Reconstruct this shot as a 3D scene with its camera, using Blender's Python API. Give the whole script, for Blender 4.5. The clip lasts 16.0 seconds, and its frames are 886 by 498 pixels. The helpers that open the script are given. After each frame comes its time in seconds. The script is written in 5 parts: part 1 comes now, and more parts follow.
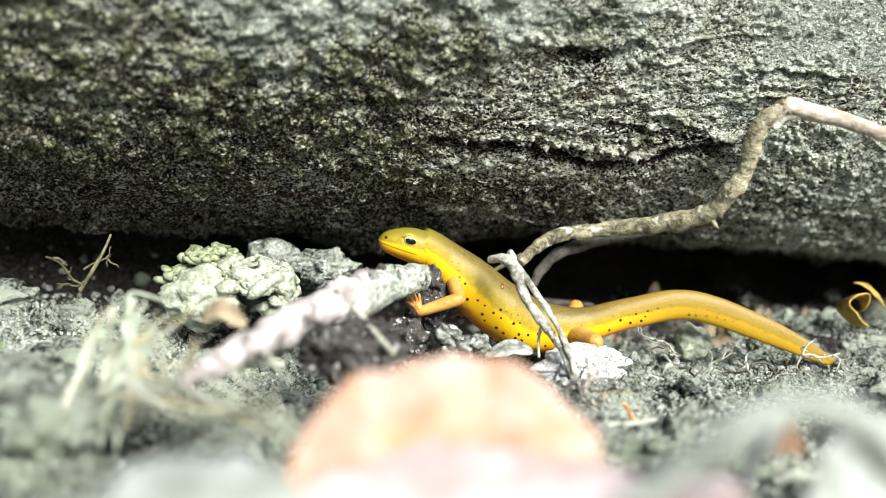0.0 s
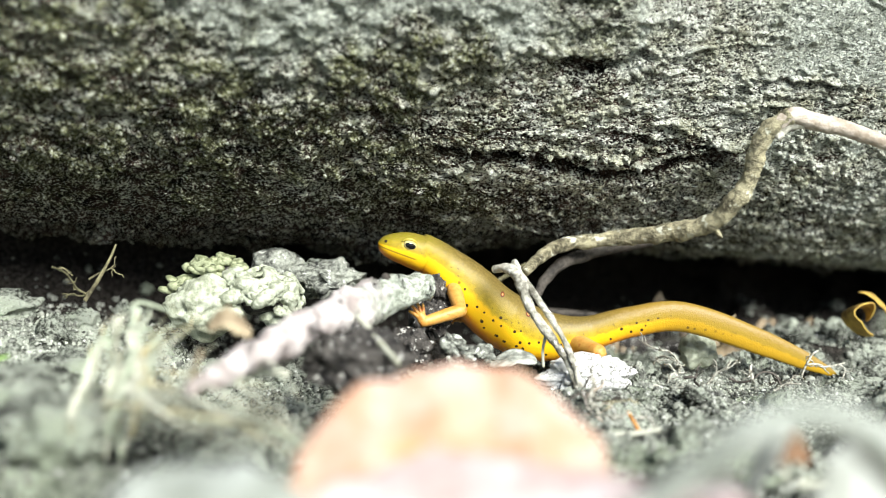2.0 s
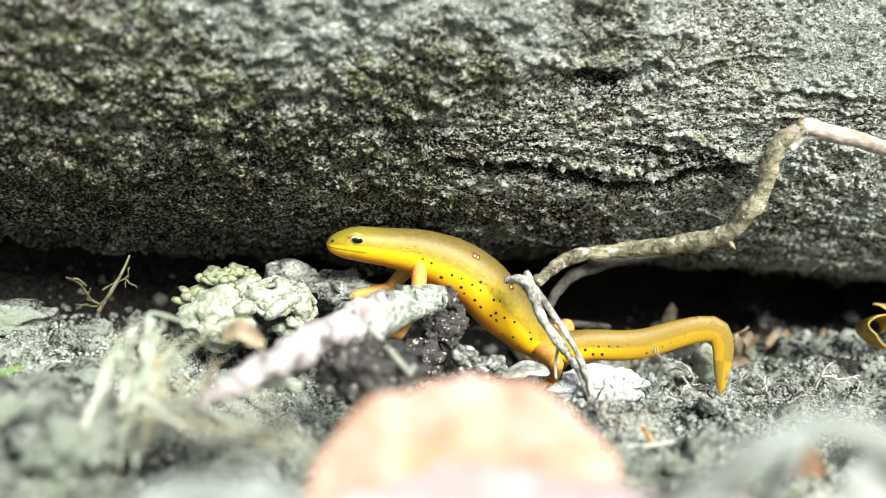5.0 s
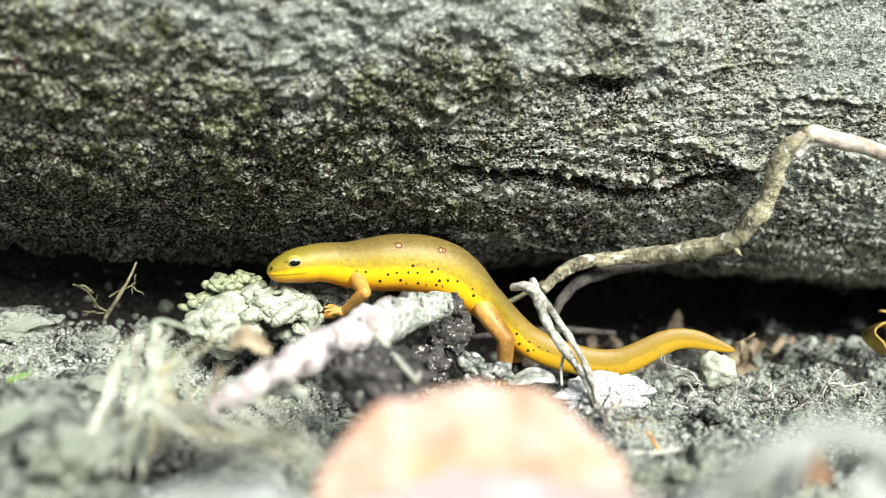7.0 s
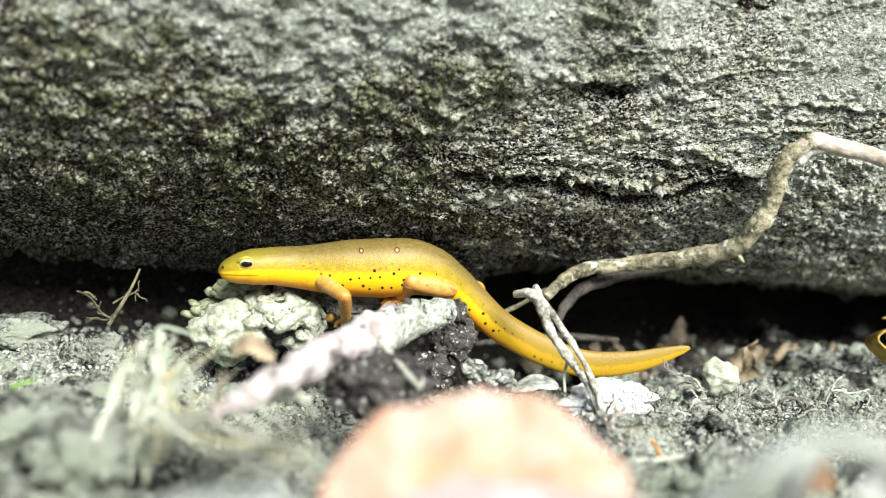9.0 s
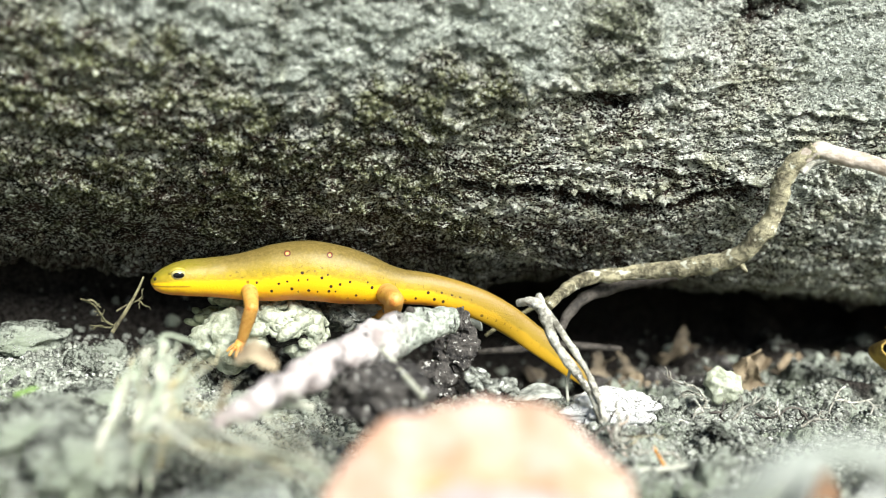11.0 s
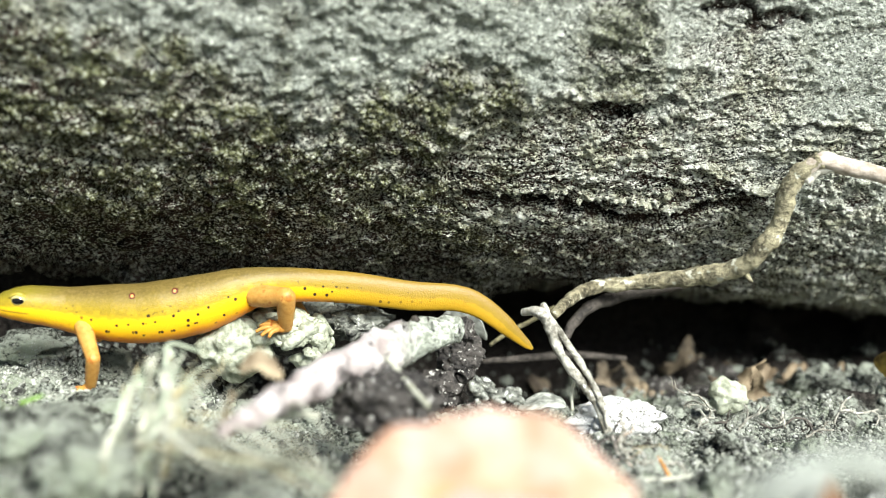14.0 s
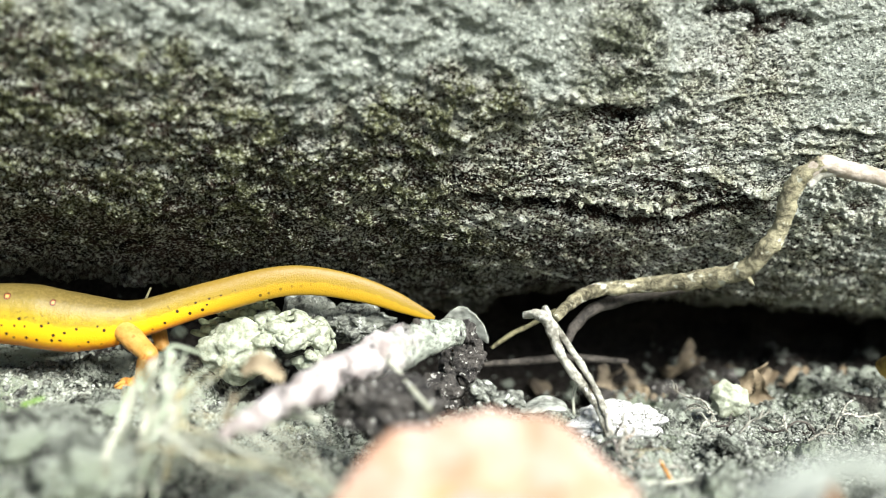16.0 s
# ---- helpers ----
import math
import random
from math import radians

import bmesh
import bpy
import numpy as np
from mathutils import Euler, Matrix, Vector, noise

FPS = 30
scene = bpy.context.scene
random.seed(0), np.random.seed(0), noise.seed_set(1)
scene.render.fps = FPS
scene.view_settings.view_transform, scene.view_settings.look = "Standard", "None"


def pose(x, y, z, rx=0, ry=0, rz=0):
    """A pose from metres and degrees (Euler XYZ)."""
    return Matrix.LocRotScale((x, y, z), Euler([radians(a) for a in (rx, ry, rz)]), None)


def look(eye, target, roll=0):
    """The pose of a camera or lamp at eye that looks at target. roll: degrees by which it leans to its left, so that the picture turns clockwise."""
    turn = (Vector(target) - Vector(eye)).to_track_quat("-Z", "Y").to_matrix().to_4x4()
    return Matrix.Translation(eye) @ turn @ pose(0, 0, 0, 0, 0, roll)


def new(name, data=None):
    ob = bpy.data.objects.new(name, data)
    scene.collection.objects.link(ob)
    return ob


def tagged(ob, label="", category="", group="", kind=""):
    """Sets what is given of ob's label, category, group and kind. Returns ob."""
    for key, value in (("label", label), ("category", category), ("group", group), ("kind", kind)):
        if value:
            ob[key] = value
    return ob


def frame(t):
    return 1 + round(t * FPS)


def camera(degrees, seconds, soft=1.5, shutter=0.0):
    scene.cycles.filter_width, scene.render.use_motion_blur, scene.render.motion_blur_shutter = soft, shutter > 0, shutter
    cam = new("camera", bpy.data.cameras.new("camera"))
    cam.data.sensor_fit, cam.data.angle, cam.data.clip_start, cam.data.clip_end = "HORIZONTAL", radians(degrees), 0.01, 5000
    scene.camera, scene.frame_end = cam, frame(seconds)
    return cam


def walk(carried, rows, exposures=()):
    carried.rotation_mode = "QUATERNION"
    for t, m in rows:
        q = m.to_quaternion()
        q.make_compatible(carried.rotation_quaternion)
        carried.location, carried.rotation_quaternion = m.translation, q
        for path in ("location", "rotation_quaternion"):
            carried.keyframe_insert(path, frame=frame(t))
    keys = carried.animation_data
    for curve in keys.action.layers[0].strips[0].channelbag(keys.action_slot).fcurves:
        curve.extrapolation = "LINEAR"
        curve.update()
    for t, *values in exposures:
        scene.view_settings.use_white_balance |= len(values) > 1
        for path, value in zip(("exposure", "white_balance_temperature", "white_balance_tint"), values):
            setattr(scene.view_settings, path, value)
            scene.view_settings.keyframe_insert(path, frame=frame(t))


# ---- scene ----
cam = camera(50, 16.0, soft=0.6, shutter=0.5)
cam.data.dof.use_dof = True
cam.data.dof.focus_distance = 0.146
cam.data.dof.aperture_fstop = 11.0
walk(cam, [
    (0, look((0.00033, -0.14972, 0.03931), (0.00003, -0.00116, 0.01860), -0.02)),
    (0.5, look((0.00038, -0.14976, 0.03930), (0.00002, -0.00107, 0.01951), -0.02)),
    (1, look((0.00041, -0.14980, 0.03926), (0.00004, -0.00105, 0.01990), -0.04)),
    (1.5, look((0.00038, -0.14975, 0.03924), (0.00003, -0.00101, 0.01989), -0.03)),
    (2, look((0.00027, -0.14991, 0.03924), (-0.00064, -0.00114, 0.02015), -0.11)),
    (2.5, look((0.00020, -0.14991, 0.03932), (-0.00111, -0.00109, 0.02058), -0.09)),
    (3, look((0.00016, -0.15000, 0.03932), (-0.00154, -0.00110, 0.02125), -0.13)),
    (3.5, look((0.00014, -0.15004, 0.03931), (-0.00193, -0.00108, 0.02175), -0.12)),
    (4, look((0.00007, -0.14991, 0.03931), (-0.00214, -0.00095, 0.02184), -0.12)),
    (6.5, look((-0.00008, -0.15010, 0.03943), (-0.00328, -0.00109, 0.02250), -0.15)),
    (7, look((-0.00010, -0.15014, 0.03945), (-0.00347, -0.00109, 0.02301), -0.18)),
    (7.5, look((-0.00014, -0.15020, 0.03944), (-0.00364, -0.00108, 0.02364), -0.17)),
    (8, look((-0.00016, -0.15017, 0.03944), (-0.00365, -0.00103, 0.02379), -0.13)),
    (8.5, look((-0.00017, -0.15017, 0.03946), (-0.00366, -0.00104, 0.02371), -0.11)),
    (9, look((-0.00026, -0.15028, 0.03954), (-0.00395, -0.00113, 0.02409), -0.17)),
    (11.5, look((-0.00031, -0.15046, 0.03965), (-0.00452, -0.00117, 0.02568), -0.05)),
    (12, look((-0.00039, -0.15046, 0.03966), (-0.00459, -0.00115, 0.02590), -0.03)),
    (12.5, look((-0.00034, -0.15044, 0.03970), (-0.00470, -0.00112, 0.02611), -0.05)),
    (13, look((-0.00038, -0.15051, 0.03970), (-0.00489, -0.00116, 0.02643), 0.02)),
    (13.5, look((-0.00038, -0.15053, 0.03970), (-0.00502, -0.00118, 0.02658), 0.03)),
    (14, look((-0.00037, -0.15059, 0.03972), (-0.00519, -0.00122, 0.02690), 0.02)),
    (14.5, look((-0.00041, -0.15055, 0.03968), (-0.00516, -0.00117, 0.02697), 0.07)),
    (15, look((-0.00039, -0.15060, 0.03969), (-0.00519, -0.00120, 0.02712), 0.10)),
    (15.5, look((-0.00039, -0.15062, 0.03969), (-0.00531, -0.00121, 0.02728), 0.12)),
    (16, look((-0.00041, -0.15064, 0.03971), (-0.00546, -0.00124, 0.02735), 0.10)),
], exposures=[(0, 0.92), (4, 0.94), (16, 0.97)])

# ---- light: soft daylight under trees, brightest from above and in front ----
world = bpy.data.worlds.new("forest_sky")
scene.world = world
world.use_nodes = True
sky = world.node_tree.nodes.new("ShaderNodeTexSky")
sky.sky_type, sky.sun_disc = "NISHITA", False
sky.sun_elevation, sky.sun_rotation = radians(38), radians(150)
back = world.node_tree.nodes["Background"]
back.inputs["Strength"].default_value = 0.055
world.node_tree.links.new(sky.outputs["Color"], back.inputs["Color"])
sun = new("sun", bpy.data.lights.new("sun", "SUN"))
sun.data.energy, sun.data.angle, sun.data.color = 5.0, radians(28), (0.985, 1.0, 0.955)
sun.matrix_world = look((0.394, -0.682, 0.616), (0, 0, 0))

MM = 0.001


# ---- noise on arrays ----
def lattice(i, j, k, seed):
    h = (i * 374761393 + j * 668265263 + k * 2147483647 + seed * 974711) & 0xFFFFFFFF
    h = ((h ^ (h >> 13)) * 1274126177) & 0xFFFFFFFF
    return ((h ^ (h >> 16)) & 0xFFFFFF) / 0xFFFFFF


def value_noise(p, seed=0):
    q = np.floor(p).astype(np.int64)
    f = p - q
    f = f * f * (3 - 2 * f)
    total = 0
    for a in (0, 1):
        for b in (0, 1):
            for c in (0, 1):
                w = np.abs(1 - a - f[..., 0]) * np.abs(1 - b - f[..., 1]) * np.abs(1 - c - f[..., 2])
                total = total + w * lattice(q[..., 0] + a, q[..., 1] + b, q[..., 2] + c, seed)
    return total


def fbm(p, octaves=4, seed=0, gain=0.5):
    total, amp, norm = 0, 1.0, 0
    for o in range(octaves):
        total = total + amp * value_noise(p * 2.03 ** o + 17.3 * o, seed + o)
        norm, amp = norm + amp, amp * gain
    return total / norm


def ramp(x, a, b):
    t = np.clip((x - a) / (b - a), 0, 1)
    return t * t * (3 - 2 * t)


# ---- materials ----
class Nodes:
    """Shorthand for building a node material."""

    def __init__(self, name, roughness=0.7, specular=0.4):
        self.mat = bpy.data.materials.new(name)
        self.mat.use_nodes = True
        self.tree = self.mat.node_tree
        self.bsdf = self.tree.nodes["Principled BSDF"]
        self.bsdf.inputs["Roughness"].default_value = roughness
        self.bsdf.inputs["Specular IOR Level"].default_value = specular

    def node(self, kind, **sockets):
        n = self.tree.nodes.new(kind)
        for key, value in sockets.items():
            self.put(n.inputs[key.replace("_", " ")], value)
        return n

    def put(self, socket, value):
        if isinstance(value, bpy.types.NodeSocket):
            self.tree.links.new(value, socket)
        else:
            socket.default_value = value

    def coords(self):
        return self.node("ShaderNodeTexCoord").outputs["Object"]

    def attribute(self, name, out="Fac"):
        n = self.tree.nodes.new("ShaderNodeAttribute")
        n.attribute_name = name
        return n.outputs[out]

    def noise(self, vector, scale, detail=4, rough=0.55):
        n = self.node("ShaderNodeTexNoise", Vector=vector, Scale=scale, Detail=detail, Roughness=rough)
        return n.outputs["Fac"]

    def stretch(self, vector, x, y, z):
        return self.node("ShaderNodeMapping", Vector=vector, Scale=(x, y, z)).outputs["Vector"]

    def math(self, op, a, b=0.0):
        n = self.tree.nodes.new("ShaderNodeMath")
        n.operation = op
        self.put(n.inputs[0], a)
        self.put(n.inputs[1], b)
        return n.outputs[0]

    def span(self, value, a, b, c=0.0, d=1.0):
        n = self.node("ShaderNodeMapRange", Value=value)
        n.interpolation_type = "SMOOTHSTEP"
        for key, v in zip(("From Min", "From Max", "To Min", "To Max"), (a, b, c, d)):
            n.inputs[key].default_value = v
        return n.outputs["Result"]

    def mix(self, fac, a, b):
        n = self.tree.nodes.new("ShaderNodeMix")
        n.data_type = "RGBA"
        self.put(n.inputs[0], fac)
        self.put(n.inputs[6], a if isinstance(a, bpy.types.NodeSocket) else (*a, 1))
        self.put(n.inputs[7], b if isinstance(b, bpy.types.NodeSocket) else (*b, 1))
        return n.outputs[2]

    def color(self, value):
        self.put(self.bsdf.inputs["Base Color"], value if isinstance(value, bpy.types.NodeSocket) else (*value, 1))

    def bump(self, height, strength, distance):
        n = self.node("ShaderNodeBump", Height=height, Strength=strength, Distance=distance)
        self.put(self.bsdf.inputs["Normal"], n.outputs["Normal"])


def plain(name, dark, pale, scale=900, stretch=(1, 1, 1), roughness=0.75, bump=0.5, depth=0.0005, spots=None, thin=0.0):
    """A natural surface in two tones, mottled coarsely and finely, with fine relief."""
    n = Nodes(name, roughness)
    v = n.stretch(n.coords(), *stretch)
    coarse, fine = n.noise(v, scale * 0.22, 3), n.noise(v, scale, 5, 0.65)
    both = n.math("ADD", n.math("MULTIPLY", coarse, 0.5), n.math("MULTIPLY", fine, 0.5))
    col = n.mix(n.span(both, 0.36, 0.62), dark, pale)
    if spots:
        col = n.mix(n.span(n.noise(v, scale * 0.5, 3), 0.6, 0.68), col, spots)
    n.color(col)
    n.bump(fine, bump, depth)
    if thin:
        n.bsdf.inputs["Transmission Weight"].default_value = 0.0
        n.bsdf.inputs["Subsurface Weight"].default_value = thin
        n.bsdf.inputs["Subsurface Radius"].default_value = (0.002, 0.0014, 0.0008)
    return n.mat


def bark_material():
    n = Nodes("mossy_bark", 1.0, 0.03)
    v = n.coords()
    relief, moss, film = n.attribute("relief"), n.attribute("moss"), n.attribute("film")
    mid = n.noise(n.stretch(v, 0.45, 1, 1), 420, 4, 0.6)
    speck = n.noise(v, 3000, 2, 0.6)
    wander = n.node("ShaderNodeTexNoise", Vector=v, Scale=1300.0, Detail=3.0).outputs["Color"]
    bent = n.node("ShaderNodeVectorMath", Vector=v)
    bent.operation = "MULTIPLY_ADD"
    n.put(bent.inputs[0], wander)
    bent.inputs[1].default_value = (0.0016, 0.0016, 0.0016)
    n.put(bent.inputs[2], n.stretch(v, 0.8, 1, 1))
    crumb = n.node("ShaderNodeTexVoronoi", Vector=bent.outputs[0], Scale=1250.0)
    grit = n.node("ShaderNodeTexVoronoi", Vector=bent.outputs[0], Scale=2500.0)
    tone = n.node("ShaderNodeSeparateColor", Color=crumb.outputs["Color"]).outputs[0]
    tone2 = n.node("ShaderNodeSeparateColor", Color=grit.outputs["Color"]).outputs[1]
    dome = n.span(crumb.outputs["Distance"], 0.34, 0.60, 1.0, 0.0)
    dome2 = n.span(grit.outputs["Distance"], 0.32, 0.58, 1.0, 0.0)
    # crumbs stand proud where their cell's number is high; the rest is the bare dark bark between
    big = n.math("MULTIPLY", n.span(tone, 0.40, 0.54), dome)
    small = n.math("MULTIPLY", n.span(tone2, 0.48, 0.60), dome2)
    fine = n.math("MAXIMUM", big, n.math("MULTIPLY", small, 0.85))
    dust = n.noise(n.stretch(v, 0.5, 1, 1), 3900, 3, 0.7)
    # level also darkens the bark's gaps, cracks and underside: shade put into its colour
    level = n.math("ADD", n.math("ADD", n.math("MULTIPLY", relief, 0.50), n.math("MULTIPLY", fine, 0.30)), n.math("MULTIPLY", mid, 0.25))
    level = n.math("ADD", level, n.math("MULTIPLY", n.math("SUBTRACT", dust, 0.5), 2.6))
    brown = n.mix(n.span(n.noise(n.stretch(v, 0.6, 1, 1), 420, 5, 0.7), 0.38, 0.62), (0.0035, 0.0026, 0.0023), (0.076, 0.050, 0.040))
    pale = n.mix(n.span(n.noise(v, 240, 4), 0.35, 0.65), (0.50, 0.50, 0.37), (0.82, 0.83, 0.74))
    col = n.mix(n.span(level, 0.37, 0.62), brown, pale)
    tuft = n.math("ADD", n.math("MULTIPLY", fine, 0.45), n.math("ADD", mid, n.math("MULTIPLY", n.math("SUBTRACT", dust, 0.5), 1.0)))
    green = n.mix(n.span(tuft, 0.42, 1.0), (0.020, 0.018, 0.010), (0.30, 0.315, 0.165))
    col = n.mix(n.math("MULTIPLY", moss, n.span(mid, 0.34, 0.50)), col, green)
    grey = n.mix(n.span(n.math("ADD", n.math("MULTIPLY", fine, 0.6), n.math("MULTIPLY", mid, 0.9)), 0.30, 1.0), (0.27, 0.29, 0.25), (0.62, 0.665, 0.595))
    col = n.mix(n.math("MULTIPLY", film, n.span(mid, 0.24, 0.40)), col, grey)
    col = n.mix(n.span(n.math("ADD", dust, n.math("MULTIPLY", fine, 0.12)), 0.62, 0.70), col, (0.76, 0.78, 0.68))
    # black pits painted in for the tiny shadows between the crumbs
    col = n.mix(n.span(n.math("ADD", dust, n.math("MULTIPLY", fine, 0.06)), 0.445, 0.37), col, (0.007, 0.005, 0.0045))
    col = n.mix(n.span(speck, 0.66, 0.70), col, (0.78, 0.79, 0.74))
    n.color(col)
    n.bump(n.math("ADD", big, n.math("ADD", n.math("MULTIPLY", small, 0.6), n.math("MULTIPLY", dust, 0.9))), 1.0, 0.0008)
    return n.mat


def soil_material():
    n = Nodes("grey_soil", 0.95, 0.1)
    v = n.coords()
    clump, grain, speck = n.noise(v, 130, 4), n.noise(v, 1300, 6, 0.75), n.noise(v, 3600, 3, 0.7)
    col = n.mix(n.span(n.math("ADD", n.math("MULTIPLY", clump, 0.5), n.math("MULTIPLY", grain, 0.5)), 0.42, 0.57), (0.022, 0.023, 0.019), (0.48, 0.515, 0.43))
    col = n.mix(n.math("MULTIPLY", n.span(n.noise(v, 60, 2), 0.50, 0.70), n.span(grain, 0.38, 0.52)), col, (0.36, 0.41, 0.30))
    col = n.mix(n.span(speck, 0.61, 0.67), col, (0.66, 0.66, 0.62))
    # shade under the log is put into the soil colour, plus dark humus patches
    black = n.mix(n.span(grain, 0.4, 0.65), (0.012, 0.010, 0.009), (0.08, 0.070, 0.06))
    col = n.mix(n.attribute("shade_and_humus"), col, black)
    n.color(col)
    n.bump(n.math("ADD", grain, n.math("MULTIPLY", speck, 0.5)), 1.0, 0.0009)
    return n.mat


def skin_material():
    """Newt skin: olive back, yellow flank with rows of dark dots, two ringed red spots a side."""
    n = Nodes("newt_skin", 0.42, 0.35)
    rest, girth = n.attribute("rest", "Vector"), n.attribute("girth")
    split = n.node("ShaderNodeSeparateXYZ", Vector=rest)
    s = split.outputs["X"]
    mottled = n.noise(rest, 700, 5, 0.65)
    fine = n.noise(rest, 2600, 4, 0.6)
    edge = n.math("ADD", girth, n.math("MULTIPLY", n.math("SUBTRACT", mottled, 0.5), 0.5))
    back_tone = n.mix(n.span(s, 0.002, 0.013), (0.205, 0.175, 0.010), (0.125, 0.090, 0.022))
    back_tone = n.mix(n.span(s, 0.036, 0.050), back_tone, (0.235, 0.145, 0.018))
    back_tone = n.mix(n.span(fine, 0.38, 0.68), back_tone, n.mix(0.4, back_tone, (0.30, 0.21, 0.07)))
    side_tone = n.mix(n.span(mottled, 0.40, 0.62), (0.30, 0.215, 0.014), (0.43, 0.30, 0.013))
    side_tone = n.mix(n.span(s, 0.036, 0.054), side_tone, (0.30, 0.195, 0.02))
    belly = n.mix(n.span(edge, -0.95, -0.45), (0.74, 0.24, 0.014), (0.80, 0.46, 0.008))
    belly = n.mix(n.span(s, 0.038, 0.056), belly, (0.45, 0.265, 0.016))
    col = n.mix(n.span(edge, -0.16, 0.06), belly, side_tone)
    col = n.mix(n.span(edge, 0.05, 0.85), col, back_tone)
    flank = n.node("ShaderNodeCombineXYZ", X=s, Y=split.outputs["Z"]).outputs["Vector"]
    cells = n.node("ShaderNodeTexVoronoi", Vector=flank, Scale=620.0, Randomness=0.9)
    cells.voronoi_dimensions = "2D"
    lot = n.node("ShaderNodeSeparateColor", Color=cells.outputs["Color"]).outputs[0]
    size = n.span(lot, 0.2, 1.0, 0.0, 0.06)
    dots = n.span(n.math("SUBTRACT", cells.outputs["Distance"], size), 0.07, 0.12, 1.0, 0.0)
    dots = n.math("MULTIPLY", dots, n.math("GREATER_THAN", lot, 0.28))
    band = n.math("MULTIPLY", n.span(girth, -0.80, -0.62), n.span(girth, 0.04, 0.16, 1.0, 0.0))
    band = n.math("MULTIPLY", band, n.math("MULTIPLY", n.span(s, 0.011, 0.016), n.span(s, 0.048, 0.066, 1.0, 0.1)))
    col = n.mix(n.math("MULTIPLY", dots, band), col, (0.035, 0.02, 0.01))
    flecks = n.math("MULTIPLY", n.span(n.noise(rest, 1500, 2), 0.66, 0.72), n.math("MULTIPLY", n.span(girth, -0.1, 0.1), n.span(girth, 0.5, 0.3, 0.0, 1.0)))
    col = n.mix(n.math("MULTIPLY", flecks, 0.55), col, (0.07, 0.045, 0.01))
    for place, high in ((0.0204, 0.0030), (0.0262, 0.0030)):
        dx = n.math("POWER", n.math("SUBTRACT", s, place), 2.0)
        dz = n.math("POWER", n.math("SUBTRACT", split.outputs["Z"], high), 2.0)
        far = n.math("SQRT", n.math("ADD", dx, dz))
        col = n.mix(n.span(far, 0.00038, 0.00050, 1.0, 0.0), col, (0.085, 0.014, 0.006))
        col = n.mix(n.span(far, 0.00018, 0.00027, 1.0, 0.0), col, (0.76, 0.29, 0.09))
    lips = n.math("ABSOLUTE", n.math("ADD", split.outputs["Z"], 0.00095))
    col = n.mix(n.math("MULTIPLY", n.span(lips, 0.00006, 0.00016, 0.7, 0.0), n.span(s, 0.0055, 0.0062, 1.0, 0.0)), col, (0.16, 0.10, 0.015))
    n.color(col)
    n.bump(n.math("ADD", fine, n.math("MULTIPLY", n.noise(rest, 5200, 2), 0.8)), 0.3, 0.00016)
    return n.mat


def eye_material():
    n = Nodes("newt_eye", 0.08, 0.6)
    split = n.node("ShaderNodeSeparateXYZ", Vector=n.coords())
    ex = n.math("POWER", n.math("DIVIDE", split.outputs["X"], 0.00084), 2.0)
    ez = n.math("POWER", n.math("DIVIDE", split.outputs["Z"], 0.00044), 2.0)
    col = n.mix(n.span(n.math("ADD", ex, ez), 0.85, 1.15), (0.004, 0.004, 0.004), (0.48, 0.41, 0.17))
    n.color(col)
    return n.mat


BARK, SOIL, SKIN, EYE = bark_material(), soil_material(), skin_material(), eye_material()
LIMB = plain("newt_limb_skin", (0.46, 0.21, 0.035), (0.60, 0.33, 0.085), 1500, roughness=0.45, bump=0.3, depth=0.0001, spots=(0.45, 0.16, 0.03), thin=0.15)
TWIG = plain("lichened_twig_bark", (0.045, 0.037, 0.020), (0.43, 0.39, 0.25), 1300, (0.8, 1, 1), spots=(0.66, 0.66, 0.54), bump=1.0, depth=0.0009)
OLIVE_TWIG = plain("olive_twig_bark", (0.05, 0.043, 0.024), (0.24, 0.22, 0.12), 1500, bump=0.8)
BEIGE_TWIG = plain("bare_beige_twig", (0.30, 0.24, 0.18), (0.66, 0.58, 0.50), 900, (0.6, 1, 1), spots=(0.72, 0.70, 0.66), bump=0.7)
# near-black tone also carries the shade on shoot and root below the log
DARK_TWIG = plain("dark_root_bark", (0.02, 0.017, 0.014), (0.11, 0.095, 0.08), 1200, bump=0.8)
PALE_TWIG = plain("weathered_root_bark", (0.12, 0.11, 0.085), (0.62, 0.60, 0.51), 1300, spots=(0.72, 0.72, 0.68), bump=0.9)
END_WOOD = plain("sawn_end_wood", (0.30, 0.275, 0.25), (0.70, 0.66, 0.60), 420, bump=0.6)
CAST = plain("pale_casting_soil", (0.20, 0.215, 0.145), (0.52, 0.55, 0.43), 1100, bump=1.0)
MOSSY = plain("mossy_casting_soil", (0.10, 0.115, 0.05), (0.36, 0.39, 0.24), 900, bump=0.7)
CLOD = plain("dark_clod_soil", (0.018, 0.018, 0.016), (0.36, 0.375, 0.32), 1700, spots=(0.66, 0.67, 0.62), bump=1.0)
PALE_GRIT = plain("pale_soil_grains", (0.10, 0.105, 0.085), (0.58, 0.61, 0.52), 2600, bump=0.8)
GRIT = plain("black_gritty_soil", (0.008, 0.007, 0.007), (0.10, 0.09, 0.08), 2200, spots=(0.52, 0.51, 0.47), bump=1.0)
LEAF = plain("salmon_dead_leaf", (0.44, 0.23, 0.13), (0.53, 0.39, 0.33), 260, bump=0.4, spots=(0.46, 0.27, 0.13))
PINK_LEAF = plain("pinkish_white_leaf", (0.38, 0.27, 0.25), (0.55, 0.49, 0.49), 240, bump=0.4)
PALE_LEAF = plain("pale_grey_leaf", (0.19, 0.205, 0.17), (0.40, 0.42, 0.39), 300, bump=0.5)
